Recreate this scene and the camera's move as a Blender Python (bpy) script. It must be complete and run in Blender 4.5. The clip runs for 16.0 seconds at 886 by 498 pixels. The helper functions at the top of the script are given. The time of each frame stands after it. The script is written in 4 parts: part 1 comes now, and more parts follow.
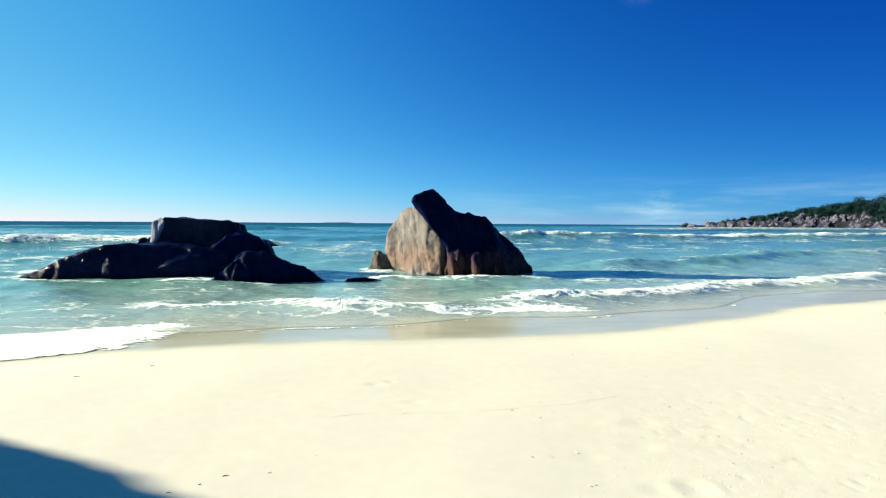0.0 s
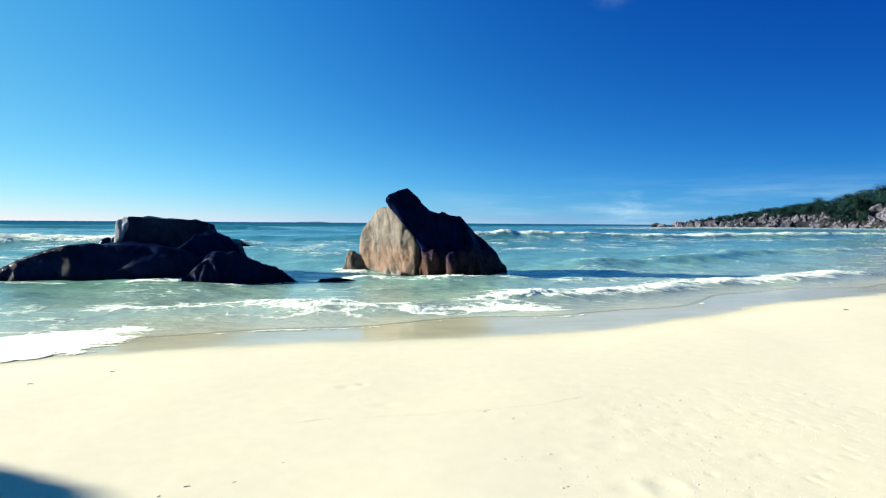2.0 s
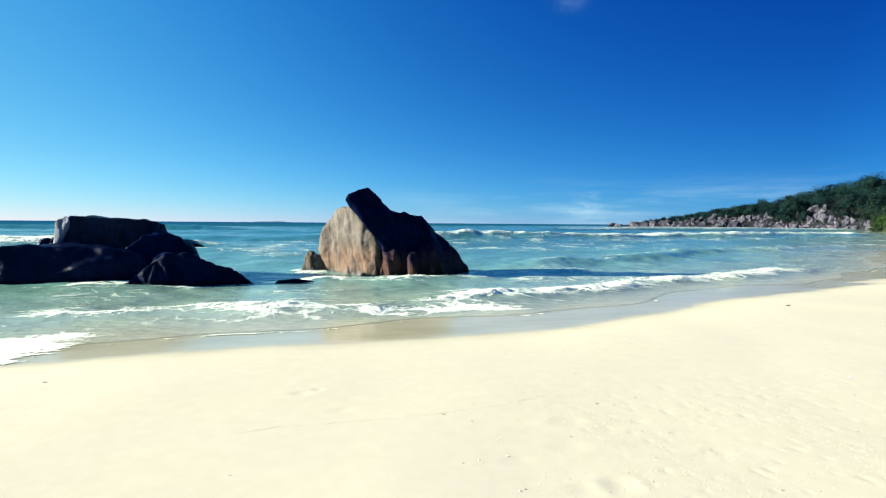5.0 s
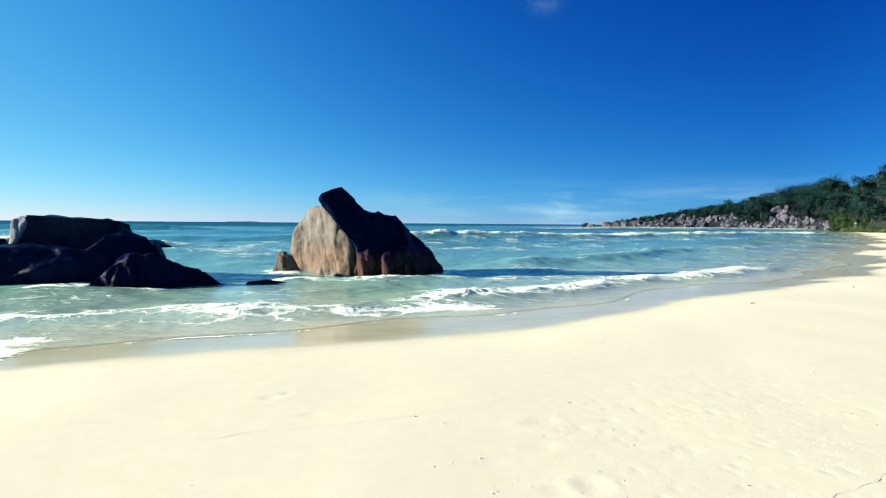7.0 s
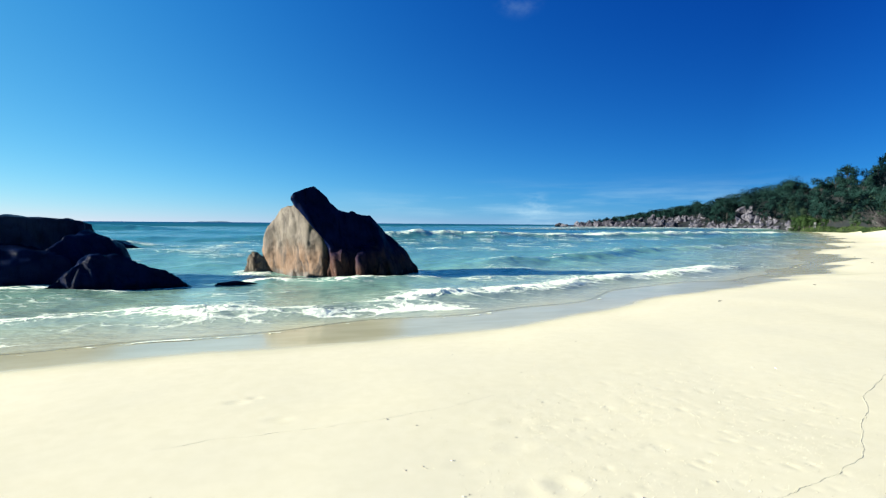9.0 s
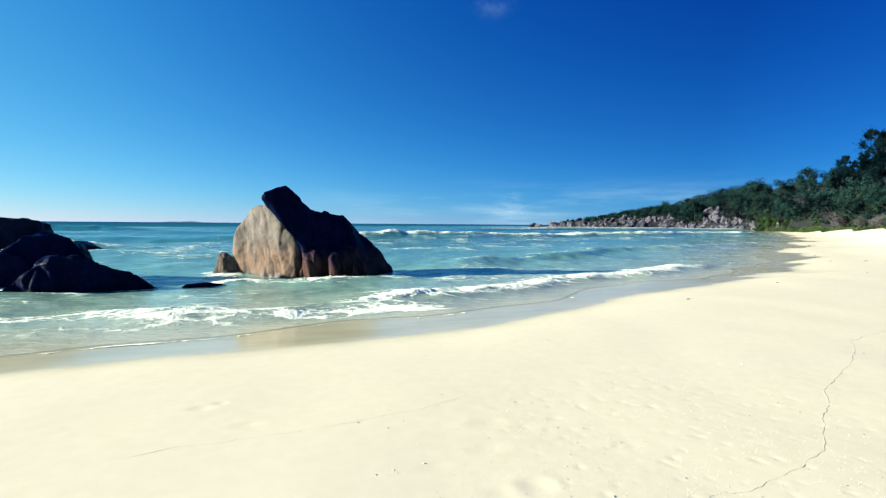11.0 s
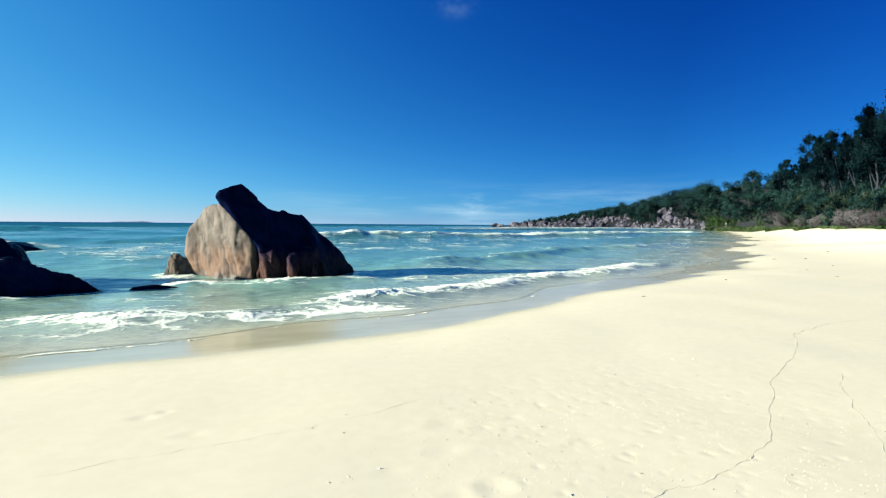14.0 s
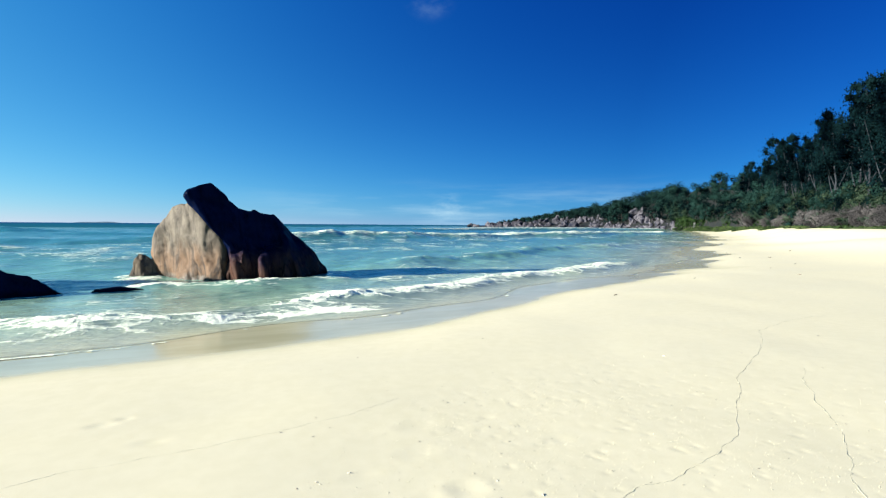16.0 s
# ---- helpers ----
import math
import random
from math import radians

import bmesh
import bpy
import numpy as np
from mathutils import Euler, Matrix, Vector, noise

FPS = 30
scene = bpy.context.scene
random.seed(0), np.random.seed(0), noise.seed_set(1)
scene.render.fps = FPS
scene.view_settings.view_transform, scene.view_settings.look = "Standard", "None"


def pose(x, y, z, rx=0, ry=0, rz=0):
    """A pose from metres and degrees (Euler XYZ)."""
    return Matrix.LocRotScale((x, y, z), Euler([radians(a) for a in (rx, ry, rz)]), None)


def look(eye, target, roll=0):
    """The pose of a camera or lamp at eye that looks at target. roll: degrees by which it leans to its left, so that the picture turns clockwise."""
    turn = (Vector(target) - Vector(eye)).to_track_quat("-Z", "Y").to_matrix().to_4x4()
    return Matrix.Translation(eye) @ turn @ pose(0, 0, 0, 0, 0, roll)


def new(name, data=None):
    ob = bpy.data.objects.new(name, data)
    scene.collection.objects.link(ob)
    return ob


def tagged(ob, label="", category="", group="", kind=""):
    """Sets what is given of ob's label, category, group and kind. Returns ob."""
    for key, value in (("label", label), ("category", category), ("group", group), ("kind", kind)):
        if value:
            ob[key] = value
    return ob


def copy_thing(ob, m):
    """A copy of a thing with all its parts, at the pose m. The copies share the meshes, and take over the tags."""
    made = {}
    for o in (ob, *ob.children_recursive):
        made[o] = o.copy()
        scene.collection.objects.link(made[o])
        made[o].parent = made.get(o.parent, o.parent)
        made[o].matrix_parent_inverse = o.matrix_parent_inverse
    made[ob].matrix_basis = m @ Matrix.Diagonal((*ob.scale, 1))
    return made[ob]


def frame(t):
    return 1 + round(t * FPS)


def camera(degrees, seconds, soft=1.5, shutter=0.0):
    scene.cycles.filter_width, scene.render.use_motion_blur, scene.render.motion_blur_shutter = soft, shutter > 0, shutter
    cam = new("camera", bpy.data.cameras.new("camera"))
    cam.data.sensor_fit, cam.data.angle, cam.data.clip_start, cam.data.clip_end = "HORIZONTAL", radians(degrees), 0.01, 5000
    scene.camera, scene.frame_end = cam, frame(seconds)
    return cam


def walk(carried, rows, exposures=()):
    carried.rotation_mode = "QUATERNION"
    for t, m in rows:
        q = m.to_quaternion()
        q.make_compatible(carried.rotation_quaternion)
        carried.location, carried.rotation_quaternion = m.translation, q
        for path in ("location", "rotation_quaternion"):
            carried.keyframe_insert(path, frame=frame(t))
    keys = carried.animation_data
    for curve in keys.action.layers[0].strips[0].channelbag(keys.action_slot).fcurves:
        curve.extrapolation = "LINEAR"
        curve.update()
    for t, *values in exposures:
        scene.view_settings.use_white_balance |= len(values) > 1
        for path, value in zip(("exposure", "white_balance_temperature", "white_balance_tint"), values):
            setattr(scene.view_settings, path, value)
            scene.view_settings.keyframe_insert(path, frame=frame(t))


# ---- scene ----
# camera: a hand-held slow pan to the right on a beach, eye 1.55 m over the sand
cam = camera(84.37, 16.0, soft=1.25)
ROWS = [
    (0.0, 0.0000, 0.0000, 1.5500, -0.071, -3.005, -0.333),
    (0.5, 0.0070, 0.0138, 1.5509, -0.783, -3.014, -0.350),
    (1.0, 0.0141, 0.0275, 1.5514, -1.500, -3.022, -0.365),
    (1.5, 0.0214, 0.0409, 1.5520, -2.220, -3.028, -0.374),
    (2.0, 0.0289, 0.0542, 1.5524, -2.950, -3.032, -0.380),
    (2.5, 0.0364, 0.0674, 1.5526, -3.677, -3.030, -0.378),
    (3.0, 0.0442, 0.0804, 1.5527, -4.404, -3.021, -0.376),
    (3.5, 0.0520, 0.0933, 1.5526, -5.136, -3.029, -0.391),
    (4.0, 0.0601, 0.1060, 1.5524, -5.866, -3.032, -0.400),
    (6.5, 0.1027, 0.1671, 1.5493, -9.494, -3.008, -0.406),
    (7.0, 0.1117, 0.1789, 1.5482, -10.214, -3.003, -0.423),
    (7.5, 0.1208, 0.1905, 1.5470, -10.936, -2.993, -0.435),
    (8.0, 0.1301, 0.2020, 1.5456, -11.651, -2.987, -0.434),
    (8.5, 0.1396, 0.2132, 1.5441, -12.370, -2.979, -0.431),
    (9.0, 0.1492, 0.2244, 1.5425, -13.089, -2.969, -0.427),
    (11.5, 0.1995, 0.2777, 1.5320, -16.693, -2.929, -0.408),
    (12.0, 0.2100, 0.2880, 1.5295, -17.411, -2.923, -0.413),
    (12.5, 0.2207, 0.2980, 1.5269, -18.129, -2.907, -0.413),
    (13.0, 0.2315, 0.3079, 1.5241, -18.852, -2.897, -0.411),
    (13.5, 0.2425, 0.3176, 1.5212, -19.580, -2.888, -0.409),
    (14.0, 0.2536, 0.3273, 1.5180, -20.307, -2.885, -0.403),
    (14.5, 0.2650, 0.3367, 1.5149, -21.027, -2.873, -0.368),
    (15.0, 0.2764, 0.3459, 1.5114, -21.743, -2.865, -0.343),
    (15.5, 0.2881, 0.3550, 1.5080, -22.456, -2.853, -0.344),
    (16.0, 0.2998, 0.3639, 1.5043, -23.152, -2.839, -0.373),
]
walk(cam, [(t, pose(x, y, z, 90 + pitch, roll, yaw)) for t, x, y, z, yaw, pitch, roll in ROWS], exposures=((0.0, 1.92), (8.0, 1.89), (16.0, 1.84)))

# ---- light ----
SUN_AZ, SUN_EL = -83.5, 13.5          # degrees right of +y, degrees up
sun_way = Vector((math.sin(radians(SUN_AZ)) * math.cos(radians(SUN_EL)), math.cos(radians(SUN_AZ)) * math.cos(radians(SUN_EL)), math.sin(radians(SUN_EL))))
sun_data = bpy.data.lights.new("sun", "SUN")
sun_data.energy, sun_data.angle, sun_data.color = 5.0, radians(0.6), (1.0, 0.95, 0.82)
sun = new("sun", sun_data)
sun.matrix_world = look(sun_way * 60, (0, 0, 0))

world = bpy.data.worlds.new("sky")
scene.world = world
world.use_nodes = True
wn, wl = world.node_tree.nodes, world.node_tree.links
wn.clear()


def wnode(kind, **values):
    nd = wn.new(kind)
    for k, v in values.items():
        setattr(nd, k, v)
    return nd


sky = wnode("ShaderNodeTexSky", sky_type="NISHITA", sun_disc=False, sun_elevation=radians(SUN_EL), sun_rotation=radians(SUN_AZ),
            air_density=1.0, dust_density=0.0, ozone_density=2.0)
# thin cloud: a low veil above the sea horizon towards the headland, and one small wisp high up
tc = wnode("ShaderNodeTexCoord")
sep = wnode("ShaderNodeSeparateXYZ")
wl.new(tc.outputs["Generated"], sep.inputs[0])


def wmath(op, a, b=None, c=None):
    nd = wnode("ShaderNodeMath", operation=op)
    for i, v in enumerate((a, b, c)):
        if v is None:
            continue
        if isinstance(v, (int, float)):
            nd.inputs[i].default_value = v
        else:
            wl.new(v, nd.inputs[i])
    return nd.outputs[0]


def wrange(v, a, b, c=0.0, d=1.0):
    nd = wnode("ShaderNodeMapRange", interpolation_type="SMOOTHSTEP")
    wl.new(v, nd.inputs[0])
    for i, q in enumerate((a, b, c, d)):
        nd.inputs[i + 1].default_value = q
    return nd.outputs[0]


def wnoise(scale, stretch, detail, offset=(0, 0, 0)):
    mp = wnode("ShaderNodeMapping")
    mp.inputs["Scale"].default_value = stretch
    mp.inputs["Location"].default_value = offset
    wl.new(tc.outputs["Generated"], mp.inputs[0])
    nz = wnode("ShaderNodeTexNoise")
    nz.inputs["Scale"].default_value, nz.inputs["Detail"].default_value, nz.inputs["Roughness"].default_value = scale, detail, 0.6
    wl.new(mp.outputs[0], nz.inputs["Vector"])
    return nz.outputs[0]


def wspot(az, el, inner, outer):
    """1 near the direction az, el (degrees), 0 further off."""
    way = Vector((math.sin(radians(az)) * math.cos(radians(el)), math.cos(radians(az)) * math.cos(radians(el)), math.sin(radians(el))))
    nd = wnode("ShaderNodeVectorMath", operation="DOT_PRODUCT")
    wl.new(tc.outputs["Generated"], nd.inputs[0])
    nd.inputs[1].default_value = way
    return wrange(nd.outputs["Value"], math.cos(radians(outer)), math.cos(radians(inner)))


# the camera's vivid rendering of the sky: each channel deepened upwards and away from the sun, in stops
side, up = wnode("ShaderNodeClamp"), wnode("ShaderNodeClamp")
for nd, source, low, high in ((side, sep.outputs[0], -0.7, 0.685), (up, sep.outputs[2], 0.0, 0.45)):
    wl.new(source, nd.inputs["Value"])
    nd.inputs["Min"].default_value, nd.inputs["Max"].default_value = low, high
sx_, uz_ = side.outputs[0], up.outputs[0]
terms = (uz_, wmath("MULTIPLY", uz_, uz_), sx_, wmath("MULTIPLY", sx_, sx_), wmath("MULTIPLY", sx_, uz_), wmath("EXPONENT", wmath("MULTIPLY", uz_, -1 / 0.06)))
parts, grade = wnode("ShaderNodeSeparateColor"), wnode("ShaderNodeCombineColor")
wl.new(sky.outputs[0], parts.inputs[0])
DEEPEN = ((-3.57, -3.08, -1.63, -1.68, -1.25, -5.64, 1.10),
          (-1.97, -0.14, -0.17, -0.72, -1.12, -2.80, 0.36),
          (-1.22, 0.63, 0.28, -0.14, -1.16, -1.00, 1.00))
for ch, (first, *rest) in enumerate(DEEPEN):
    stops = first
    for term, k in zip(terms, rest):
        stops = wmath("MULTIPLY_ADD", term, k, stops)
    wl.new(wmath("MULTIPLY", parts.outputs[ch], wmath("POWER", 2.0, stops)), grade.inputs[ch])
veil = wmath("MULTIPLY", wrange(sep.outputs[2], 0.105, 0.02), wrange(wnoise(3.0, (1, 1, 9), 6), 0.42, 0.72))
veil = wmath("MULTIPLY", wmath("MULTIPLY", veil, wspot(30, 2, 6, 34)), 0.5)
puff = wmath("MULTIPLY", wspot(23.9, 1.3, 0.4, 2.8), wrange(wnoise(26, (1, 1, 2.4), 6), 0.38, 0.72))
wisp = wmath("MULTIPLY", wspot(21.6, 25.2, 0.3, 3.6), wrange(wnoise(13, (1, 1, 1.6), 7, (3, 1, 0)), 0.40, 0.75))
cover = wmath("ADD", veil, wmath("ADD", wmath("MULTIPLY", puff, 0.36), wmath("MULTIPLY", wisp, 0.15)))
mixc = wnode("ShaderNodeMixRGB")
wl.new(cover, mixc.inputs[0])
wl.new(grade.outputs[0], mixc.inputs[1])
mixc.inputs[2].default_value = (1.35, 2.1, 2.6, 1)
bg = wnode("ShaderNodeBackground")
wl.new(mixc.outputs[0], bg.inputs["Color"])
bg.inputs["Strength"].default_value = 0.10
wout = wnode("ShaderNodeOutputWorld")
wl.new(bg.outputs[0], wout.inputs[0])

# ---- materials ----
class Mat:
    """A node material with short calls."""

    def __init__(self, name):
        self.m = bpy.data.materials.new(name)
        self.m.use_nodes = True
        self.t = self.m.node_tree
        self.b = self.t.nodes["Principled BSDF"]
        self.out = self.t.nodes["Material Output"]

    def put(self, v, socket):
        if isinstance(v, bpy.types.NodeSocket):
            self.t.links.new(v, socket)
        else:
            if isinstance(v, tuple) and len(v) == 3 and socket.type == "RGBA":
                v = (*v, 1)
            socket.default_value = v

    def set(self, **kw):
        for k, v in kw.items():
            self.put(v, self.b.inputs[k.replace("_", " ")])

    def pos(self, scale=(1, 1, 1)):
        c = self.t.nodes.new("ShaderNodeNewGeometry").outputs["Position"]
        mp = self.t.nodes.new("ShaderNodeMapping")
        mp.inputs["Scale"].default_value = scale
        self.t.links.new(c, mp.inputs[0])
        return mp.outputs[0]

    def noise(self, scale, detail=5, rough=0.6, stretch=(1, 1, 1), distort=0.0, color=False):
        nd = self.t.nodes.new("ShaderNodeTexNoise")
        self.t.links.new(self.pos(stretch), nd.inputs["Vector"])
        nd.inputs["Scale"].default_value, nd.inputs["Detail"].default_value = scale, detail
        nd.inputs["Roughness"].default_value, nd.inputs["Distortion"].default_value = rough, distort
        return nd.outputs["Color" if color else "Fac"]

    def voronoi(self, scale, feature="DISTANCE_TO_EDGE", stretch=(1, 1, 1), vector=None):
        nd = self.t.nodes.new("ShaderNodeTexVoronoi")
        nd.feature = feature
        self.t.links.new(vector or self.pos(stretch), nd.inputs["Vector"])
        nd.inputs["Scale"].default_value = scale
        return nd.outputs["Distance"]

    def attr(self, name):
        nd = self.t.nodes.new("ShaderNodeAttribute")
        nd.attribute_name = name
        return nd.outputs["Fac"]

    def rng(self, v, a, b, c=0.0, d=1.0):
        nd = self.t.nodes.new("ShaderNodeMapRange")
        nd.interpolation_type = "SMOOTHSTEP"
        for i, q in enumerate((v, a, b, c, d)):
            self.put(q, nd.inputs[i])
        return nd.outputs[0]

    def math(self, op, a, b=0.0):
        nd = self.t.nodes.new("ShaderNodeMath")
        nd.operation = op
        self.put(a, nd.inputs[0]), self.put(b, nd.inputs[1])
        return nd.outputs[0]

    def mix(self, f, a, b, blend="MIX"):
        nd = self.t.nodes.new("ShaderNodeMixRGB")
        nd.blend_type = blend
        self.put(f, nd.inputs[0]), self.put(a, nd.inputs[1]), self.put(b, nd.inputs[2])
        return nd.outputs[0]

    def ramp(self, v, stops):
        nd = self.t.nodes.new("ShaderNodeValToRGB")
        e = nd.color_ramp.elements
        while len(e) < len(stops):
            e.new(0.5)
        for el, (p, c) in zip(e, stops):
            el.position, el.color = p, (*c, 1)
        self.put(v, nd.inputs[0])
        return nd.outputs[0]

    def bump(self, height, strength=0.5, distance=0.05, normal=None):
        nd = self.t.nodes.new("ShaderNodeBump")
        nd.inputs["Strength"].default_value, nd.inputs["Distance"].default_value = strength, distance
        self.put(height, nd.inputs["Height"])
        if normal is not None:
            self.put(normal, nd.inputs["Normal"])
        return nd.outputs[0]

    def island(self):
        return self.t.nodes.new("ShaderNodeNewGeometry").outputs["Random Per Island"]

    def high(self):
        sp = self.t.nodes.new("ShaderNodeSeparateXYZ")
        self.t.links.new(self.t.nodes.new("ShaderNodeNewGeometry").outputs["Position"], sp.inputs[0])
        return sp.outputs[2]


def sand_material():
    k = Mat("sand")
    grain, patch, broad = k.noise(900, 3), k.noise(7, 5), k.noise(0.5, 4, stretch=(0.5, 1, 1))
    dry = k.mix(k.rng(patch, 0.3, 0.7), (0.665, 0.620, 0.435), (0.698, 0.652, 0.468))
    dry = k.mix(k.rng(broad, 0.35, 0.7, 0, 0.35), dry, (0.62, 0.59, 0.45))
    dry = k.mix(k.rng(grain, 0.55, 0.75, 0, 0.4), dry, (0.48, 0.40, 0.28))
    wet = k.mix(k.rng(k.noise(2.2, 5, stretch=(0.4, 1, 1)), 0.35, 0.65), (0.46, 0.44, 0.275), (0.52, 0.50, 0.33))
    damp = k.attr("wet")
    k.set(Base_Color=k.mix(damp, dry, wet), Roughness=k.rng(k.math("ADD", damp, k.math("MULTIPLY", k.noise(3, 3, stretch=(0.3, 1, 1)), 0.25)), 0.35, 1.0, 0.85, 0.15),
          Specular_IOR_Level=k.rng(damp, 0.3, 1, 0.12, 0.26))
    rel = k.math("ADD", k.math("MULTIPLY", k.noise(28, 6), 0.6), k.math("MULTIPLY", k.noise(260, 3), 0.22))
    rel = k.math("MULTIPLY", rel, k.rng(damp, 0.2, 0.85, 1.0, 0.04))
    k.set(Normal=k.bump(rel, 0.07, 0.004))
    return k.m


def water_material():
    k = Mat("sea_water")
    deep, foam, film = k.attr("deep"), k.attr("foam"), k.attr("film")
    col = k.ramp(deep, [(0.0, (0.53, 0.505, 0.325)), (0.085, (0.525, 0.51, 0.33)), (0.135, (0.36, 0.455, 0.335)), (0.24, (0.155, 0.345, 0.265)), (0.44, (0.024, 0.138, 0.134)), (0.62, (0.011, 0.102, 0.152)), (1.0, (0.006, 0.048, 0.19))])
    col = k.mix(k.rng(k.noise(0.12, 4, stretch=(0.3, 1, 1)), 0.35, 0.7, 0, 0.35), col, (0.018, 0.13, 0.18))
    warp = k.t.nodes.new("ShaderNodeMixRGB")
    warp.blend_type = "ADD"
    warp.inputs[0].default_value = 0.9
    k.t.links.new(k.pos((0.42, 1, 1)), warp.inputs[1])
    k.t.links.new(k.noise(0.9, 4, color=True), warp.inputs[2])
    lace1 = k.rng(k.voronoi(1.5, vector=warp.outputs[0]), 0.0, 0.16, 1, 0)
    lace2 = k.rng(k.voronoi(4.6, vector=warp.outputs[0]), 0.0, 0.20, 1, 0)
    lace = k.math("MAXIMUM", lace1, k.math("MULTIPLY", lace2, 0.75))
    fine = k.noise(11, 6, 0.7, stretch=(0.5, 1, 1))
    body = k.math("ADD", k.math("MULTIPLY", lace, 0.55), k.math("MULTIPLY", fine, 0.6))
    white = k.rng(k.math("ADD", body, k.math("MULTIPLY", foam, 1.2)), 1.12, 1.5)
    white = k.math("MULTIPLY", white, k.rng(foam, 0.04, 0.24))
    col = k.mix(white, col, (0.89, 0.94, 0.75))
    k.set(Base_Color=col, Roughness=k.rng(white, 0, 1, k.rng(deep, 0.06, 0.17, 0.17, 0.07), 0.75), IOR=1.33, Specular_IOR_Level=k.math("MULTIPLY", k.rng(white, 0, 1, 1.0, 0.4), k.math("MULTIPLY", k.rng(deep, 0.26, 0.6, 0.15, 0.0), k.rng(deep, 0.06, 0.2, 1.7, 1.0))))
    fade = k.rng(k.math("MAXIMUM", k.rng(film, 0.0, 1.0), white), 0, 1)
    k.set(Alpha=fade)
    rip = k.math("ADD", k.math("MULTIPLY", k.noise(1.3, 6, 0.62, stretch=(0.45, 1, 1)), 1.0), k.math("MULTIPLY", k.noise(7, 4, 0.6, stretch=(0.5, 1, 1)), 0.22))
    k.set(Normal=k.bump(k.math("ADD", rip, k.math("MULTIPLY", k.math("MULTIPLY", white, k.noise(16, 5, 0.7)), 0.3)), 0.46, 0.14))
    return k.m


def granite(name, light, dark, streak, stain=0.5, tide=(0.02, 0.02, 0.018), rough=0.75, scale=1.0, gloss=0.3, rust=None, rust_top=1.0):
    """Weathered granite: speckle, broad patches, dark run-off streaks down the faces and a wet tide band."""
    k = Mat(name)
    base = k.mix(k.rng(k.noise(1.4 * scale, 6), 0.3, 0.7), light, dark)
    speck = k.noise(70 * scale, 3)
    base = k.mix(k.rng(speck, 0.55, 0.7, 0, 0.35), base, tuple(c * 0.45 for c in light))
    if rust:
        # iron staining over the foot of the rock, ragged upwards
        edge_z = k.math("ADD", k.high(), k.math("MULTIPLY", k.noise(2.4, 6, 0.65, stretch=(1, 1, 0.25)), 1.5))
        base = k.mix(k.rng(edge_z, rust_top + 1.25, rust_top + 0.45, 0, 0.85), base, rust)
    run = k.rng(k.noise(1.9 * scale, 6, 0.7, stretch=(1, 1, 0.22), distort=1.1), 0.50, 0.66, 0, stain)
    base = k.mix(run, base, streak)
    thin = k.rng(k.noise(9.0 * scale, 5, 0.6, stretch=(1, 1, 0.05), distort=0.3), 0.52, 0.66, 0, stain * 0.6)
    base = k.mix(thin, base, streak)
    patch = k.rng(k.noise(3.4 * scale, 7, 0.7), 0.56, 0.72, 0, stain * 0.8)
    base = k.mix(patch, base, streak)
    low = k.rng(k.math("ADD", k.high(), k.math("MULTIPLY", k.noise(3, 4), 0.5)), 0.22, 0.0)
    base = k.mix(k.math("MULTIPLY", low, 0.75), base, tide)
    k.set(Base_Color=base, Roughness=k.rng(low, 0, 1, rough, 0.5), Specular_IOR_Level=gloss)
    rel = k.math("ADD", k.math("MULTIPLY", k.noise(5 * scale, 8, 0.68), 1.0), k.math("MULTIPLY", k.noise(45 * scale, 4), 0.25))
    k.set(Normal=k.bump(rel, 0.6, 0.06 / scale))
    return k.m


def leaf_material(name, dark, light, tip, shade_scale=0.16):
    k = Mat(name)
    r = k.island()
    half = tuple((a + b) / 2 for a, b in zip(dark, light))
    col = k.mix(k.rng(r, 0.0, 1.0, 0.35, 0.85), half, light)
    col = k.mix(k.rng(r, 0.965, 1.0, 0, 0.8), col, tip)
    # dark masses by noise: the crowns' shaded gaps put into the leaf colour
    col = k.mix(k.rng(k.noise(shade_scale, 3, 0.6), 0.42, 0.58, 0, 0.97), col, dark)
    k.set(Base_Color=col, Roughness=0.8, Specular_IOR_Level=0.005)
    return k.m


def plain_material(name, a, b, scale=6, rough=0.8, stretch=(1, 1, 1), bump=0.4):
    k = Mat(name)
    nz = k.noise(scale, 6, 0.65, stretch=stretch)
    col = k.mix(k.rng(nz, 0.3, 0.7), a, b)
    k.set(Base_Color=col, Roughness=rough, Specular_IOR_Level=0.25, Normal=k.bump(nz, bump, 0.03))
    return k.m


SAND = sand_material()
WATER = water_material()
TAN = granite("tan_granite", (0.130, 0.112, 0.088), (0.060, 0.049, 0.037), (0.018, 0.014, 0.012), 0.85, rust=(0.112, 0.060, 0.029), rust_top=0.60)
# Pale copy of the block's rock: sun on its left facet put into colour.
SUNLIT = granite("sunlit_pale_granite", (0.30, 0.32, 0.36), (0.12, 0.13, 0.15), (0.02, 0.023, 0.03), 0.8, gloss=0.05)
# Near-black navy: the unlit side's shade is put into this colour.
SHADED = granite("shaded_granite", (0.0030, 0.0078, 0.0360), (0.0010, 0.0030, 0.0150), (0.0008, 0.0018, 0.0080), 0.7, gloss=0.010, rough=0.24, tide=(0.004, 0.003, 0.003), rust=(0.066, 0.037, 0.026), rust_top=0.35)
DUSK = granite("dull_tan_granite", (0.145, 0.120, 0.092), (0.062, 0.049, 0.037), (0.022, 0.018, 0.015), 0.9, gloss=0.05)
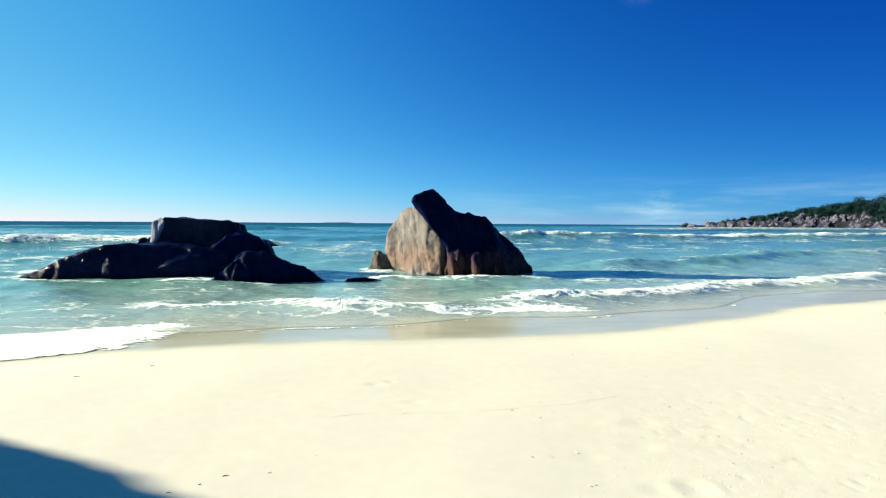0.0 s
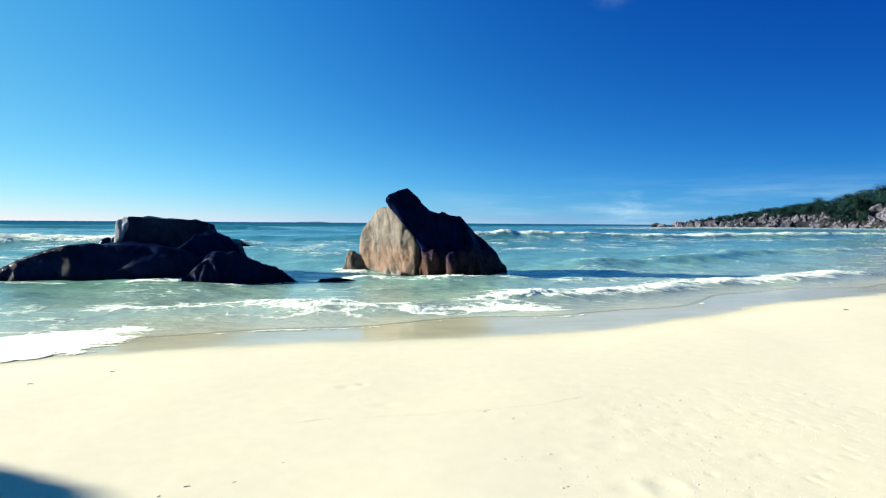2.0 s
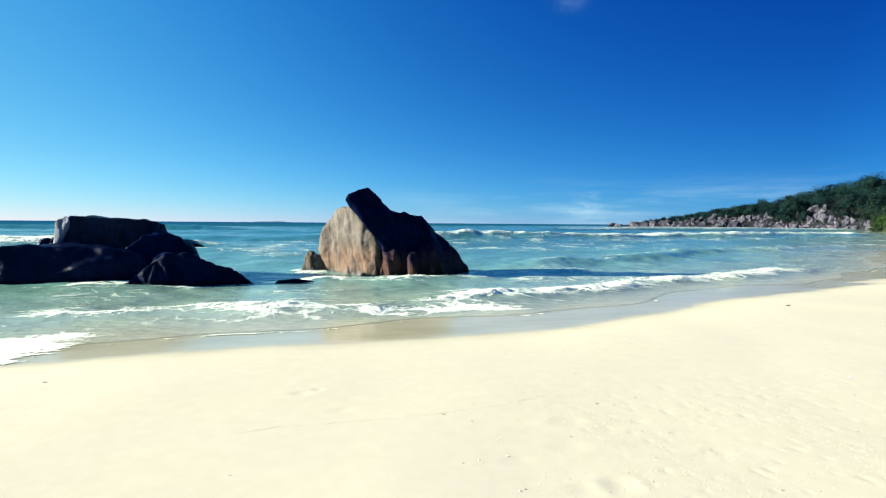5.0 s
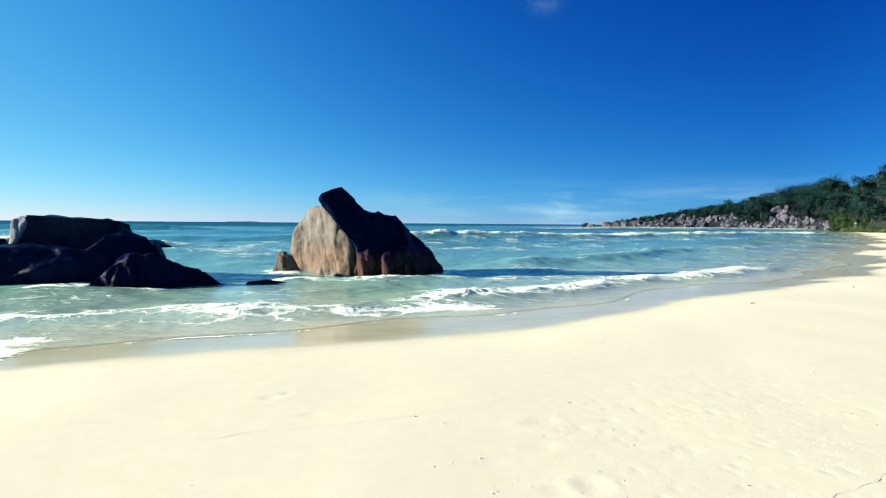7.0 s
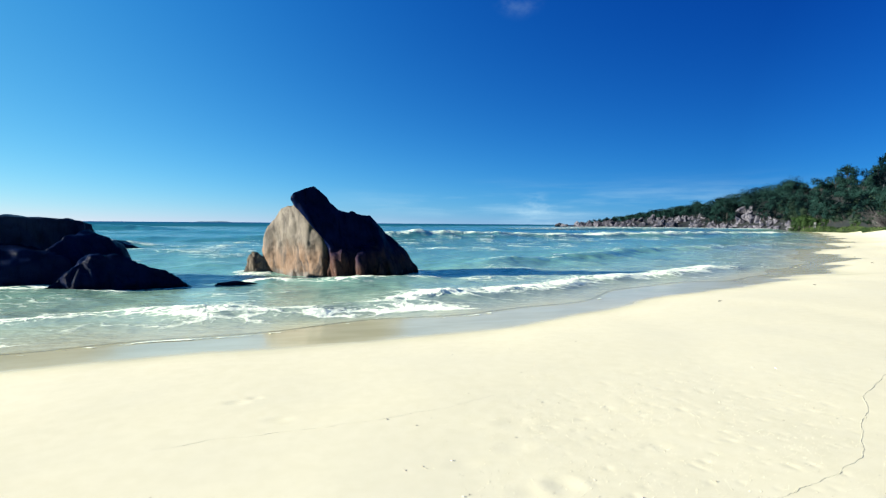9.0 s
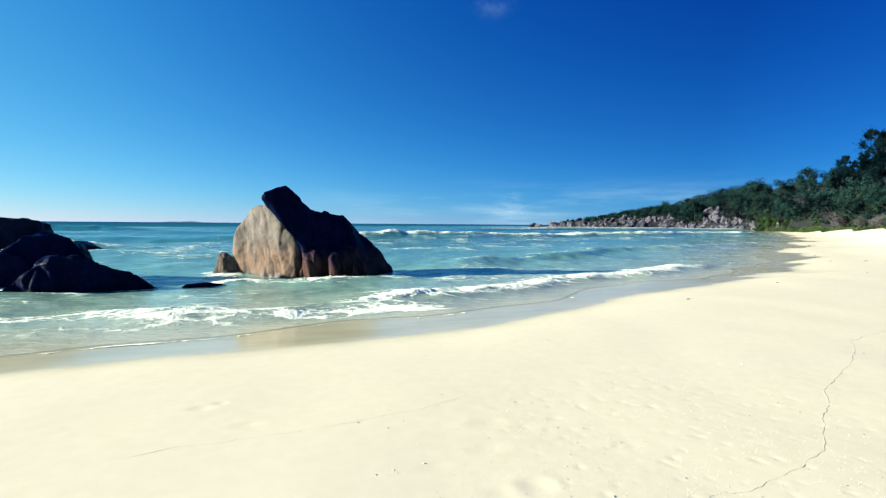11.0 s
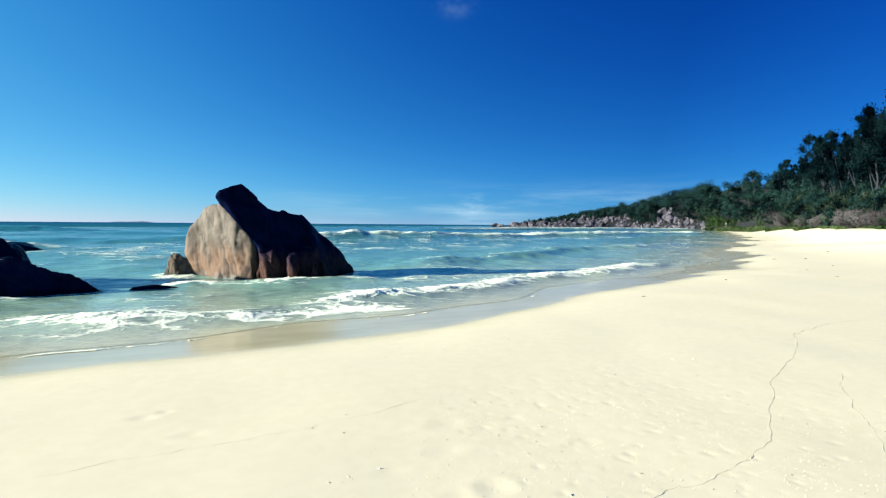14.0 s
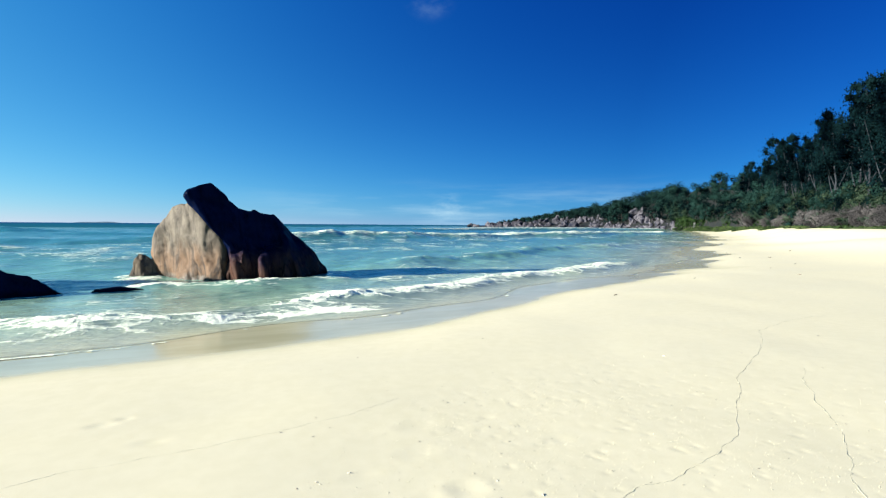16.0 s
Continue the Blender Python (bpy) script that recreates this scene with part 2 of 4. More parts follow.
# Two dark rocks: their base colours also hold shade and blue skylight.
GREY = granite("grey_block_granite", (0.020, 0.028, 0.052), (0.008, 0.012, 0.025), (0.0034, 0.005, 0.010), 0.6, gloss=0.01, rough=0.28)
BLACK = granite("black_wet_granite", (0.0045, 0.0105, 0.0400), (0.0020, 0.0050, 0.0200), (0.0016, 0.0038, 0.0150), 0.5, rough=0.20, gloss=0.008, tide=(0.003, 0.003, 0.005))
# Near-black patches stand in for shadows between pale sunlit facets.
PINK = granite("shaded_pink_granite", (0.125, 0.120, 0.138), (0.011, 0.014, 0.026), (0.0034, 0.004, 0.009), 1.0, gloss=0.03, tide=(0.03, 0.028, 0.03), scale=0.22)
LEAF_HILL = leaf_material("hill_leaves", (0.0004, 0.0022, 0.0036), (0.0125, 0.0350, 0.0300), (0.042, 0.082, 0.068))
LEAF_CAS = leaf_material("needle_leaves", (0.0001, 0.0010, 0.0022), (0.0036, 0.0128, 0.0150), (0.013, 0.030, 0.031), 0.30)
LEAF_PALM = leaf_material("palm_leaves", (0.012, 0.026, 0.018), (0.046, 0.070, 0.050), (0.11, 0.125, 0.10))
LEAF_DRY = leaf_material("dry_twigs", (0.024, 0.024, 0.026), (0.088, 0.084, 0.088), (0.20, 0.19, 0.195))
LEAF_GROUND = leaf_material("creeper_leaves", (0.018, 0.034, 0.013), (0.050, 0.074, 0.028), (0.08, 0.095, 0.045))
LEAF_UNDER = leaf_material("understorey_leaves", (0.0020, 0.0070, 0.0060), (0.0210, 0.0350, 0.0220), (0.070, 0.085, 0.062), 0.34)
LEAF_BUSH = leaf_material("bush_leaves", (0.012, 0.026, 0.010), (0.028, 0.053, 0.019), (0.055, 0.085, 0.03))
PALE_BARK = plain_material("pale_bark", (0.010, 0.013, 0.019), (0.026, 0.031, 0.041), 9, stretch=(1, 1, 0.2))
BARK = plain_material("grey_bark", (0.014, 0.014, 0.014), (0.03, 0.03, 0.029), 9, stretch=(1, 1, 0.2))
# Near-black ground standing in for the shade between headland boulders.
SOIL = plain_material("shaded_hill_soil", (0.0035, 0.0060, 0.0055), (0.012, 0.014, 0.014), 0.6)
GRIT = plain_material("drift_grit", (0.50, 0.475, 0.33), (0.60, 0.57, 0.41), 60)
SHELL = plain_material("shell_bits", (0.62, 0.56, 0.47), (0.40, 0.33, 0.26), 40, 0.5)
# distance haze put into the island's blue base colour
HAZE = plain_material("hazy_far_land", (0.10, 0.17, 0.21), (0.13, 0.20, 0.24), 0.02)
PEBBLE = plain_material("pebble_stone", (0.10, 0.085, 0.065), (0.20, 0.175, 0.14), 80)
PALE_WOOD = plain_material("bleached_wood", (0.075, 0.085, 0.085), (0.12, 0.13, 0.13), 12, stretch=(1, 1, 0.2))
TWIG = plain_material("dead_twig", (0.07, 0.05, 0.035), (0.14, 0.105, 0.075), 50)


# ---- mesh helpers ----
def link_mesh(name, verts, faces, material, parent=None, label="", smooth=True):
    me = bpy.data.meshes.new(name)
    me.from_pydata(verts if isinstance(verts, list) else verts.tolist(), [], faces if isinstance(faces, list) else faces.tolist())
    me.materials.append(material)
    if smooth:
        me.polygons.foreach_set("use_smooth", [True] * len(me.polygons))
    ob = new(name, me)
    if parent is not None:
        ob.parent = parent
    if label:
        tagged(ob, label)
    return ob


def empty_thing(name, at, label, category, group=""):
    e = new(name)
    e.empty_display_size = 0.2
    e.matrix_basis = pose(*at)
    return tagged(e, label, category, group)


def sstep(v, a, b):
    u = np.clip((v - a) / (b - a), 0, 1)
    return u * u * (3 - 2 * u)


def vnoise(x, y, scale, octaves=3, seed=0.0):
    """Fractal noise over arrays, about -1..1."""
    ns = noise.fractal
    return np.array([ns((a, b, seed), 1.0, 2.0, octaves) for a, b in zip((x * scale).ravel().tolist(), (y * scale).ravel().tolist())]).reshape(x.shape)


# ---- the lie of the land ----
SEA = -0.22
SHORE_X = [-400, -60, -20, -5.5, -3.2, 0, 2.8, 5.5, 8, 12, 20, 30, 65, 120, 210, 420]
SHORE_Y = [-190, -26, -4, 5.6, 6.7, 6.9, 7.35, 8.75, 10.3, 11.5, 15.3, 24, 50, 98, 180, 372]


def shore(x):
    """How far out the wet edge lies at x, rounded off, with beach cusps further along."""
    s = sum(np.interp(x + o, SHORE_X, SHORE_Y) for o in (-1.6, -0.8, 0, 0.8, 1.6)) / 5
    return s + 1.1 * np.sin(x * 0.42 + 0.6) * sstep(x, 24, 42)


def seaward(x, y):
    """About the distance from the wet edge, seaward positive."""
    sl = (shore(x + 0.5) - shore(x - 0.5))
    return (y - shore(x)) / np.sqrt(1 + sl * sl)


FOOT = [(1.56, 3.76, 0.16, 0.1, 0.005), (1.40, 3.35, 0.14, 0.09, 0.005), (1.80, 3.6, 0.12, 0.10, 0.003), (1.50, 2.81, 0.11, 0.10, 0.011),
        (1.27, 2.79, 0.10, 0.08, 0.005), (2.40, 3.15, 0.10, 0.08, 0.006), (-0.64, 4.70, 0.10, 0.06, 0.009), (-0.50, 4.78, 0.06, 0.05, 0.008), (1.0, 3.2, 0.12, 0.07, 0.004), (-0.25, 4.22, 0.12, 0.06, 0.006)]


def ground_z(x, y):
    d = seaward(x, y)
    r = np.hypot(x, y)
    beach = -0.12 + 0.12 * (1 - np.exp(np.minimum(d, 0) / 1.4))
    rise = 1.38 * sstep(r, 14, 58) * sstep(-d, 2, 13)
    bed = -0.12 - 0.055 * np.clip(d, 0, 4) - 0.05 * np.clip(d - 4, 0, 60) - 0.02 * np.clip(d - 64, 0, 300)
    return np.where(d > 0, bed, beach + rise)


# ---- ground: one sheet to the horizon ----
def fan(azimuths, radii, z_of, name, material, keep=None):
    a, r = np.meshgrid(np.radians(azimuths), radii, indexing="ij")
    x, y = r * np.sin(a), r * np.cos(a)
    z = z_of(x, y)
    na, nr = a.shape
    idx = np.arange(na * nr).reshape(na, nr)
    quads = np.stack([idx[:-1, :-1], idx[1:, :-1], idx[1:, 1:], idx[:-1, 1:]], -1)[:, :, ::-1].reshape(-1, 4)
    if keep is not None:
        k = keep(x, y).ravel()
        quads = quads[k[quads].any(axis=1)]
    ob = link_mesh(name, np.stack([x, y, z], -1).reshape(-1, 3), quads, material)
    return ob, x, y, z


def add_attr(ob, name, values):
    at = ob.data.attributes.new(name, "FLOAT", "POINT")
    at.data.foreach_set("value", np.ascontiguousarray(values, dtype=np.float32).ravel())


def sand_height(x, y):
    z = ground_z(x, y)
    near = np.hypot(x, y) < 22
    d = seaward(x, y)
    z = z + np.where(near, 0.012 * vnoise(x, y, 0.4, 2, 3.0) + 0.0004 * vnoise(x, y, 3.2, 3, 8.0) * sstep(-d, 0.5, 3.5), 0)
    # trodden, lumpy dry sand inland
    rough = sstep(x, 0.6, 2.5) * sstep(-d, 3.0, 5.0) * (np.hypot(x, y) < 16)
    z = z + rough * np.where(near, 0.0004 * vnoise(x, y, 6.0, 3, 5.0), 0)
    # small pits where the dry sand has been trodden
    pit = (x > 0.8) & (np.hypot(x, y) < 9) & (np.hypot(x, y) > 1.2) & (d < -1.5)
    dent = np.zeros_like(z)
    dent[pit] = sstep(vnoise(x[pit], y[pit], 12.0, 2, 21.0), 0.36, 0.75)
    z = z - 0.0026 * dent * sstep(x, 0.8, 2.2) * sstep(-d, 1.5, 3.5)
    for fx, fy, rx, ry, depth in FOOT:
        depth = depth * 0.38
        q = ((x - fx) / rx) ** 2 + ((y - fy) / ry) ** 2
        z = z - depth * np.exp(-q * 1.6) + depth * 0.22 * np.exp(-(np.sqrt(q) - 1.35) ** 2 * 6)
    return z


az_ground = np.concatenate([np.arange(-180, -52, 4.0), np.arange(-52, 72, 0.36), np.arange(72, 181, 4.0)])
r_ground = np.concatenate([[0.0, 0.5], np.geomspace(0.9, 2.0, 60)[:-1], np.geomspace(2.0, 7.0, 230)[:-1], np.geomspace(7.0, 40, 190), np.geomspace(41, 4950, 110)])
ground, gx, gy, gz = fan(az_ground, r_ground, sand_height, "ground", SAND)
tagged(ground, "pale cream sand beach, smooth and dry, glossy wet towards the water", "beach", kind="structure")
gd = seaward(gx, gy)
edge = 0.16 * vnoise(gx, gy, 0.5, 3, 1.0) + 1.3 * sstep(gx, 9, 15) * sstep(np.hypot(gx, gy), 120, 40) * vnoise(gx * 0.25, gy, 0.55, 3, 4.0)
add_attr(ground, "wet", np.where(np.hypot(gx, gy) < 900, sstep(gd + edge, -0.6, 0.5), 1.0))


# ---- sea ----
def crest(x, y, x0, y0, x1, y1, height, back, front, wob=0.0, seed=0.0):
    """A breaker between two points: height and foam, steep on its shoreward side."""
    ux, uy = x1 - x0, y1 - y0
    ln = math.hypot(ux, uy)
    ux, uy = ux / ln, uy / ln
    s = ((x - x0) * ux + (y - y0) * uy) / ln
    q = -(x - x0) * uy + (y - y0) * ux
    if wob:
        q = q + wob * (np.sin(s * ln * 0.9 / max(wob * 6, 1) + seed) + 0.5 * np.sin(s * ln * 2.3 / max(wob * 6, 1) + seed * 2))
    along = sstep(s, 0.0, 0.18) * sstep(s, 1.0, 0.82)
    shape = np.where(q > 0, np.exp(-(q / back) ** 2), np.exp(-(q / front) ** 2))
    return height * shape * along, along, q


def sea_shape(x, y):
    d = seaward(x, y)
    r = np.hypot(x, y)
    z = np.full(x.shape, SEA)
    fade = sstep(d, 4.0, 34.0)
    for ln, amp, ang, ph in ((26, 0.15, 8, 0.3), (15, 0.085, -6, 1.2), (7.5, 0.05, 12, 2.2), (3.9, 0.022, -14, 0.4), (2.1, 0.013, 22, 1.4), (1.2, 0.008, -20, 0.1)):
        wx, wy = math.sin(radians(ang)), math.cos(radians(ang))
        keep = sstep(ln * 22 / np.maximum(r, 1), 0.6, 1.6)
        bend = 0.6 * ln * 0.12 * np.sin((x * wy - y * wx) / (ln * 1.7) + ph)
        z = z + amp * fade * keep * np.sin((x * wx + y * wy + bend) * 2 * math.pi / ln + ph)
    near = (r < 140) & (d > -3)
    lump = np.zeros_like(z)
    lump[near] = vnoise(x[near], y[near], 0.35, 4, 2.0)
    z = z + 0.08 * lump * sstep(d, 1.0, 7)
    foam = np.zeros_like(z)
    fine = np.zeros_like(z)
    fine[near] = vnoise(x[near] * 0.5, y[near], 1.2, 4, 6.0)
    froth = np.zeros_like(z)
    close = (r < 45) & (d > -1)
    froth[close] = vnoise(x[close] * 0.7, y[close], 4.5, 3, 3.0)
    tuft = np.zeros_like(z)
    surf = (r > 7.5) & (r < 24) & (d > 0.8) & (d < 9)
    tuft[surf] = np.abs(vnoise(x[surf] * 0.8, y[surf], 11.0, 3, 12.0))
    for spec in BREAKERS:
        h, along, q = crest(x, y, *spec[:8], seed=spec[8])
        z = z + h * (1 + 0.25 * lump)
        fw, fb, fs = spec[9:]
        band = np.where(q < 0, np.exp(-(q / fw) ** 2), np.exp(-(q / fb) ** 2))
        foam = np.maximum(foam, fs * band * along * (0.85 + 0.45 * fine))
    # washed-out foam in the surf, and round the rocks' feet
    foam = np.maximum(foam, sstep(d, 0.6, 3.0) * sstep(d, 16, 5) * (0.30 + 0.25 * lump))
    foam = np.maximum(foam, sstep(d, 8, 20) * sstep(d, 70, 30) * (0.31 + 0.34 * lump))
    for rx, ry, rw, rl in ROCK_FEET:
        q = np.sqrt(((x - rx) / rl) ** 2 + ((y - ry) / rw) ** 2)
        foam = np.maximum(foam, np.where(q > 1, np.exp(-((q - 1.0) / 0.32) ** 2), np.exp(-((q - 1.0) / 0.12) ** 2)) * (0.64 + 0.4 * fine))
    # a spent froth sheet plus painted sun glare on sand off the long rock
    foam = np.maximum(foam, sstep(x, -3.3, -5.2) * sstep(x, -16, -9) * sstep(d, 0.0, 0.25) * sstep(d, 3.2, 1.6) * (1.1 + 0.2 * fine))
    # the last thin line of froth on the sand
    tongue = 1.45 + 0.42 * np.sin(x * 0.75 + 0.6) + 0.16 * np.sin(x * 1.9)
    foam = np.maximum(foam, (0.60 - 0.16 * sstep(x, 3, 7)) * np.exp(-((d - tongue) / 0.10) ** 2) * (0.8 + 0.5 * fine))
    g = ground_z(x, y)
    bed = g.copy()
    shallow = (r < 22) & (d < 6)
    bed[shallow] += 0.012 * vnoise(x[shallow], y[shallow], 0.4, 2, 3.0)
    # the sheet thins out over the sand without a crease
    over = bed + 0.0035 + 0.010 * np.clip(foam, 0, 1)
    z = np.maximum(z, over)
    h = sstep(d - tongue, 0.45, 1.9)
    z = over * (1 - h) + z * h
    z = z + 0.045 * h * np.clip(foam - 0.35, 0, 1) * (0.55 + fine + 0.8 * froth) * sstep(r, 200, 40) * (0.04 + 0.96 * sstep(d, 1.6, 3.0))
    z = z + 0.08 * h * tuft * np.clip(foam - 0.45, 0, 0.6)
    return z, foam, z - g, d, tongue


# start, end, height, back, front, wobble, phase, foam reach shoreward, foam reach behind, foam strength
BREAKERS = [
    (-6, 50, 104, 86, 0.6, 5, 2.0, 0.7, 0.3, 1.8, 4.5, 0.85),
    (30, 132, 185, 160, 0.9, 8, 3.0, 3.0, 1.9, 4.0, 6.0, 0.7),
    (-120, 122, -26, 112, 0.75, 9, 3.5, 2.0, 0.9, 1.5, 2.5, 0.10),
    (-50, 32, -11, 41, 0.6, 3.5, 1.8, 0.8, 0.2, 2.4, 7.0, 1.0),
    (-12, 60, 26, 52, 0.35, 4.0, 2.2, 1.6, 0.7, 1.0, 2.5, 0.35),
    (2.0, 19.0, 40, 37, 0.22, 2.8, 1.2, 0.9, 1.1, 0.8, 2.0, 0.44),
    (-3.2, 15.7, 4.2, 14.9, 0.12, 0.7, 0.45, 0.25, 0.8, 0.5, 0.7, 0.72),
    (-8.0, 10.3, 4.5, 10.2, 0.07, 0.9, 0.50, 0.16, 0.4, 0.50, 0.8, 0.90),
    (-0.8, 9.9, 19, 18.4, 0.11, 1.0, 0.60, 0.12, 1.5, 0.60, 1.1, 0.92),
]
ROCK_FEET = [(0.8, 17.6, 1.95, 2.95), (-9.7, 16.6, 2.0, 4.6), (-5.6, 15.1, 0.75, 1.75), (-2.3, 18.8, 0.6, 0.8)]

az_sea = np.concatenate([np.arange(-180, -52, 4.0), np.arange(-52, 64, 0.2), np.arange(64, 181, 4.0)])
r_sea = np.concatenate([np.geomspace(4.5, 8, 60)[:-1], np.geomspace(8, 20, 270)[:-1], np.geomspace(20, 40, 90), np.geomspace(40.4, 260, 150), np.geomspace(266, 4950, 60)])
cache = {}


def sea_z(x, y):
    cache["s"] = sea_shape(x, y)
    return cache["s"][0]


sea, sx, sy, sz = fan(az_sea, r_sea, sea_z, "sea", WATER, keep=lambda x, y: seaward(x, y) > -0.2)
tagged(sea, "turquoise sea with low breakers and lacy white foam", "water", kind="structure")
_, s_foam, s_deep, s_d, s_tongue = cache["s"]
add_attr(sea, "foam", np.clip(s_foam, 0, 1.2))
add_attr(sea, "deep", np.clip(0.28 * np.log10(1 + np.maximum(s_d, 0) * 0.55) * 1.05, 0, 1))
add_attr(sea, "film", sstep(s_d - s_tongue, -0.05, 0.4))


# ---- rocks ----
def hull_object(points):
    bm = bmesh.new()
    for p in points:
        bm.verts.new(p)
    bmesh.ops.convex_hull(bm, input=bm.verts)
    loose = [v for v in bm.verts if not v.link_faces]
    bmesh.ops.delete(bm, geom=loose, context="VERTS")
    me = bpy.data.meshes.new("hull")
    bm.to_mesh(me)
    bm.free()
    return me


def rock_mesh(name, pieces, material, voxel=0.07, smooth=5, rough=0.07, scale=1.0, flute=0.0, seed=0.0, flute_scale=2.2, cracks=0.0):
    """Angular blocks melted into one weathered body: voxel union, smoothing, then fractal relief and vertical flutes."""
    bm = bmesh.new()
    for pts in pieces:
        me = hull_object(pts)
        bm.from_mesh(me)
        bpy.data.meshes.remove(me)
    me = bpy.data.meshes.new(name)
    bm.to_mesh(me)
    bm.free()
    tmp = new("tmp", me)
    rm = tmp.modifiers.new("union", "REMESH")
    rm.mode, rm.voxel_size = "VOXEL", voxel
    sm = tmp.modifiers.new("wear", "SMOOTH")
    sm.factor, sm.iterations = 0.5, smooth
    done = bpy.data.meshes.new_from_object(tmp.evaluated_get(bpy.context.evaluated_depsgraph_get()))
    bpy.data.objects.remove(tmp)
    bpy.data.meshes.remove(me)
    done.name = name
    n = len(done.vertices)
    co, no = np.empty(n * 3), np.empty(n * 3)
    done.vertices.foreach_get("co", co), done.vertices.foreach_get("normal", no)
    co, no = co.reshape(-1, 3), no.reshape(-1, 3)
    move = np.empty(n)
    for i, (p, q) in enumerate(zip(co.tolist(), no.tolist())):
        big = noise.fractal((p[0] * 0.9 * scale + seed, p[1] * 0.9 * scale, p[2] * 0.9 * scale), 1.0, 2.0, 5)
        ridge = abs(noise.noise((p[0] * 1.5 * scale + 0.8 * p[2] * scale, p[1] * 1.5 * scale + seed, p[2] * 0.5 * scale)))
        move[i] = rough * (big - cracks * max(0.0, 0.14 - ridge) * 4)
        if flute:
            w = noise.noise((p[0] * flute_scale + seed + 0.45 * p[2], p[1] * 0.5, p[2] * 0.12)) + 0.4 * noise.noise((p[0] * flute_scale * 2.3 + seed + p[2], p[1], p[2] * 0.3))
            move[i] += flute * (abs(w) * 2.2 - 0.6) * (1 - abs(q[2])) * (0.22 + 0.78 * min(1.0, max(0.0, (1.25 - p[2]) / 0.9)))
    co += no * move[:, None]
    done.vertices.foreach_set("co", co.ravel())
    done.polygons.foreach_set("use_smooth", [True] * len(done.polygons))
    done.materials.clear()
    done.materials.append(material)
    done.update()
    return done


def rock_thing(name, pieces, material, label, category="rock", group="", **kw):
    ob = new(name, rock_mesh(name, pieces, material, **kw))
    return tagged(ob, label, category, group)


# the tall boulder: a tan slab with a dark one leaning over it
stack = empty_thing("sea_boulder", (0.7, 17.5, SEA), "tall granite boulder, dark slab leaning on a tan one", "boulder")
SLAB_TAN = [
    [(-1.47, 18, 2.09), (-1.16, 17.75, 2.13), (-1.26, 18.8, 2.05), (-1.78, 18.25, 1.63), (-2.07, 18.5, 1.22), (-2.22, 18.7, 0.89), (-2.17, 18.7, 0.57), (-1.88, 18.75, -0.16), (-1.9, 18.8, -0.7), (-0.98, 17.45, 1.6), (-1.01, 17.45, 0.78), (-0.98, 17.5, -0.7), (-0.47, 18.9, -0.7), (-0.8, 18.9, 1.72), (-1.22, 20, -0.7)],
    [(-1.18, 17.8, 2.12), (-0.91, 17.5, 2.12), (-1.01, 18.6, 2.04), (-1.06, 17.55, 1.19), (-1.09, 17.5, -0.7), (-0.45, 17.02, 1.56), (-0.55, 17, 0.9), (-0.5, 17.05, -0.7), (-0.2, 17.2, 1.3), (0.31, 18.6, -0.7), (-0.4, 18.6, 1.61)],
    [(-0.5, 17.1, 1.5), (-0.6, 17.1, 0.8), (-0.62, 17.1, -0.7), (-0.1, 16.78, 1.11), (0.14, 16.72, 0.75), (-0.09, 16.62, 0.43), (0.01, 16.55, -0.7), (0.2, 16.65, -0.7), (0.53, 18.4, -0.7), (-0.01, 18, 0.97)]]
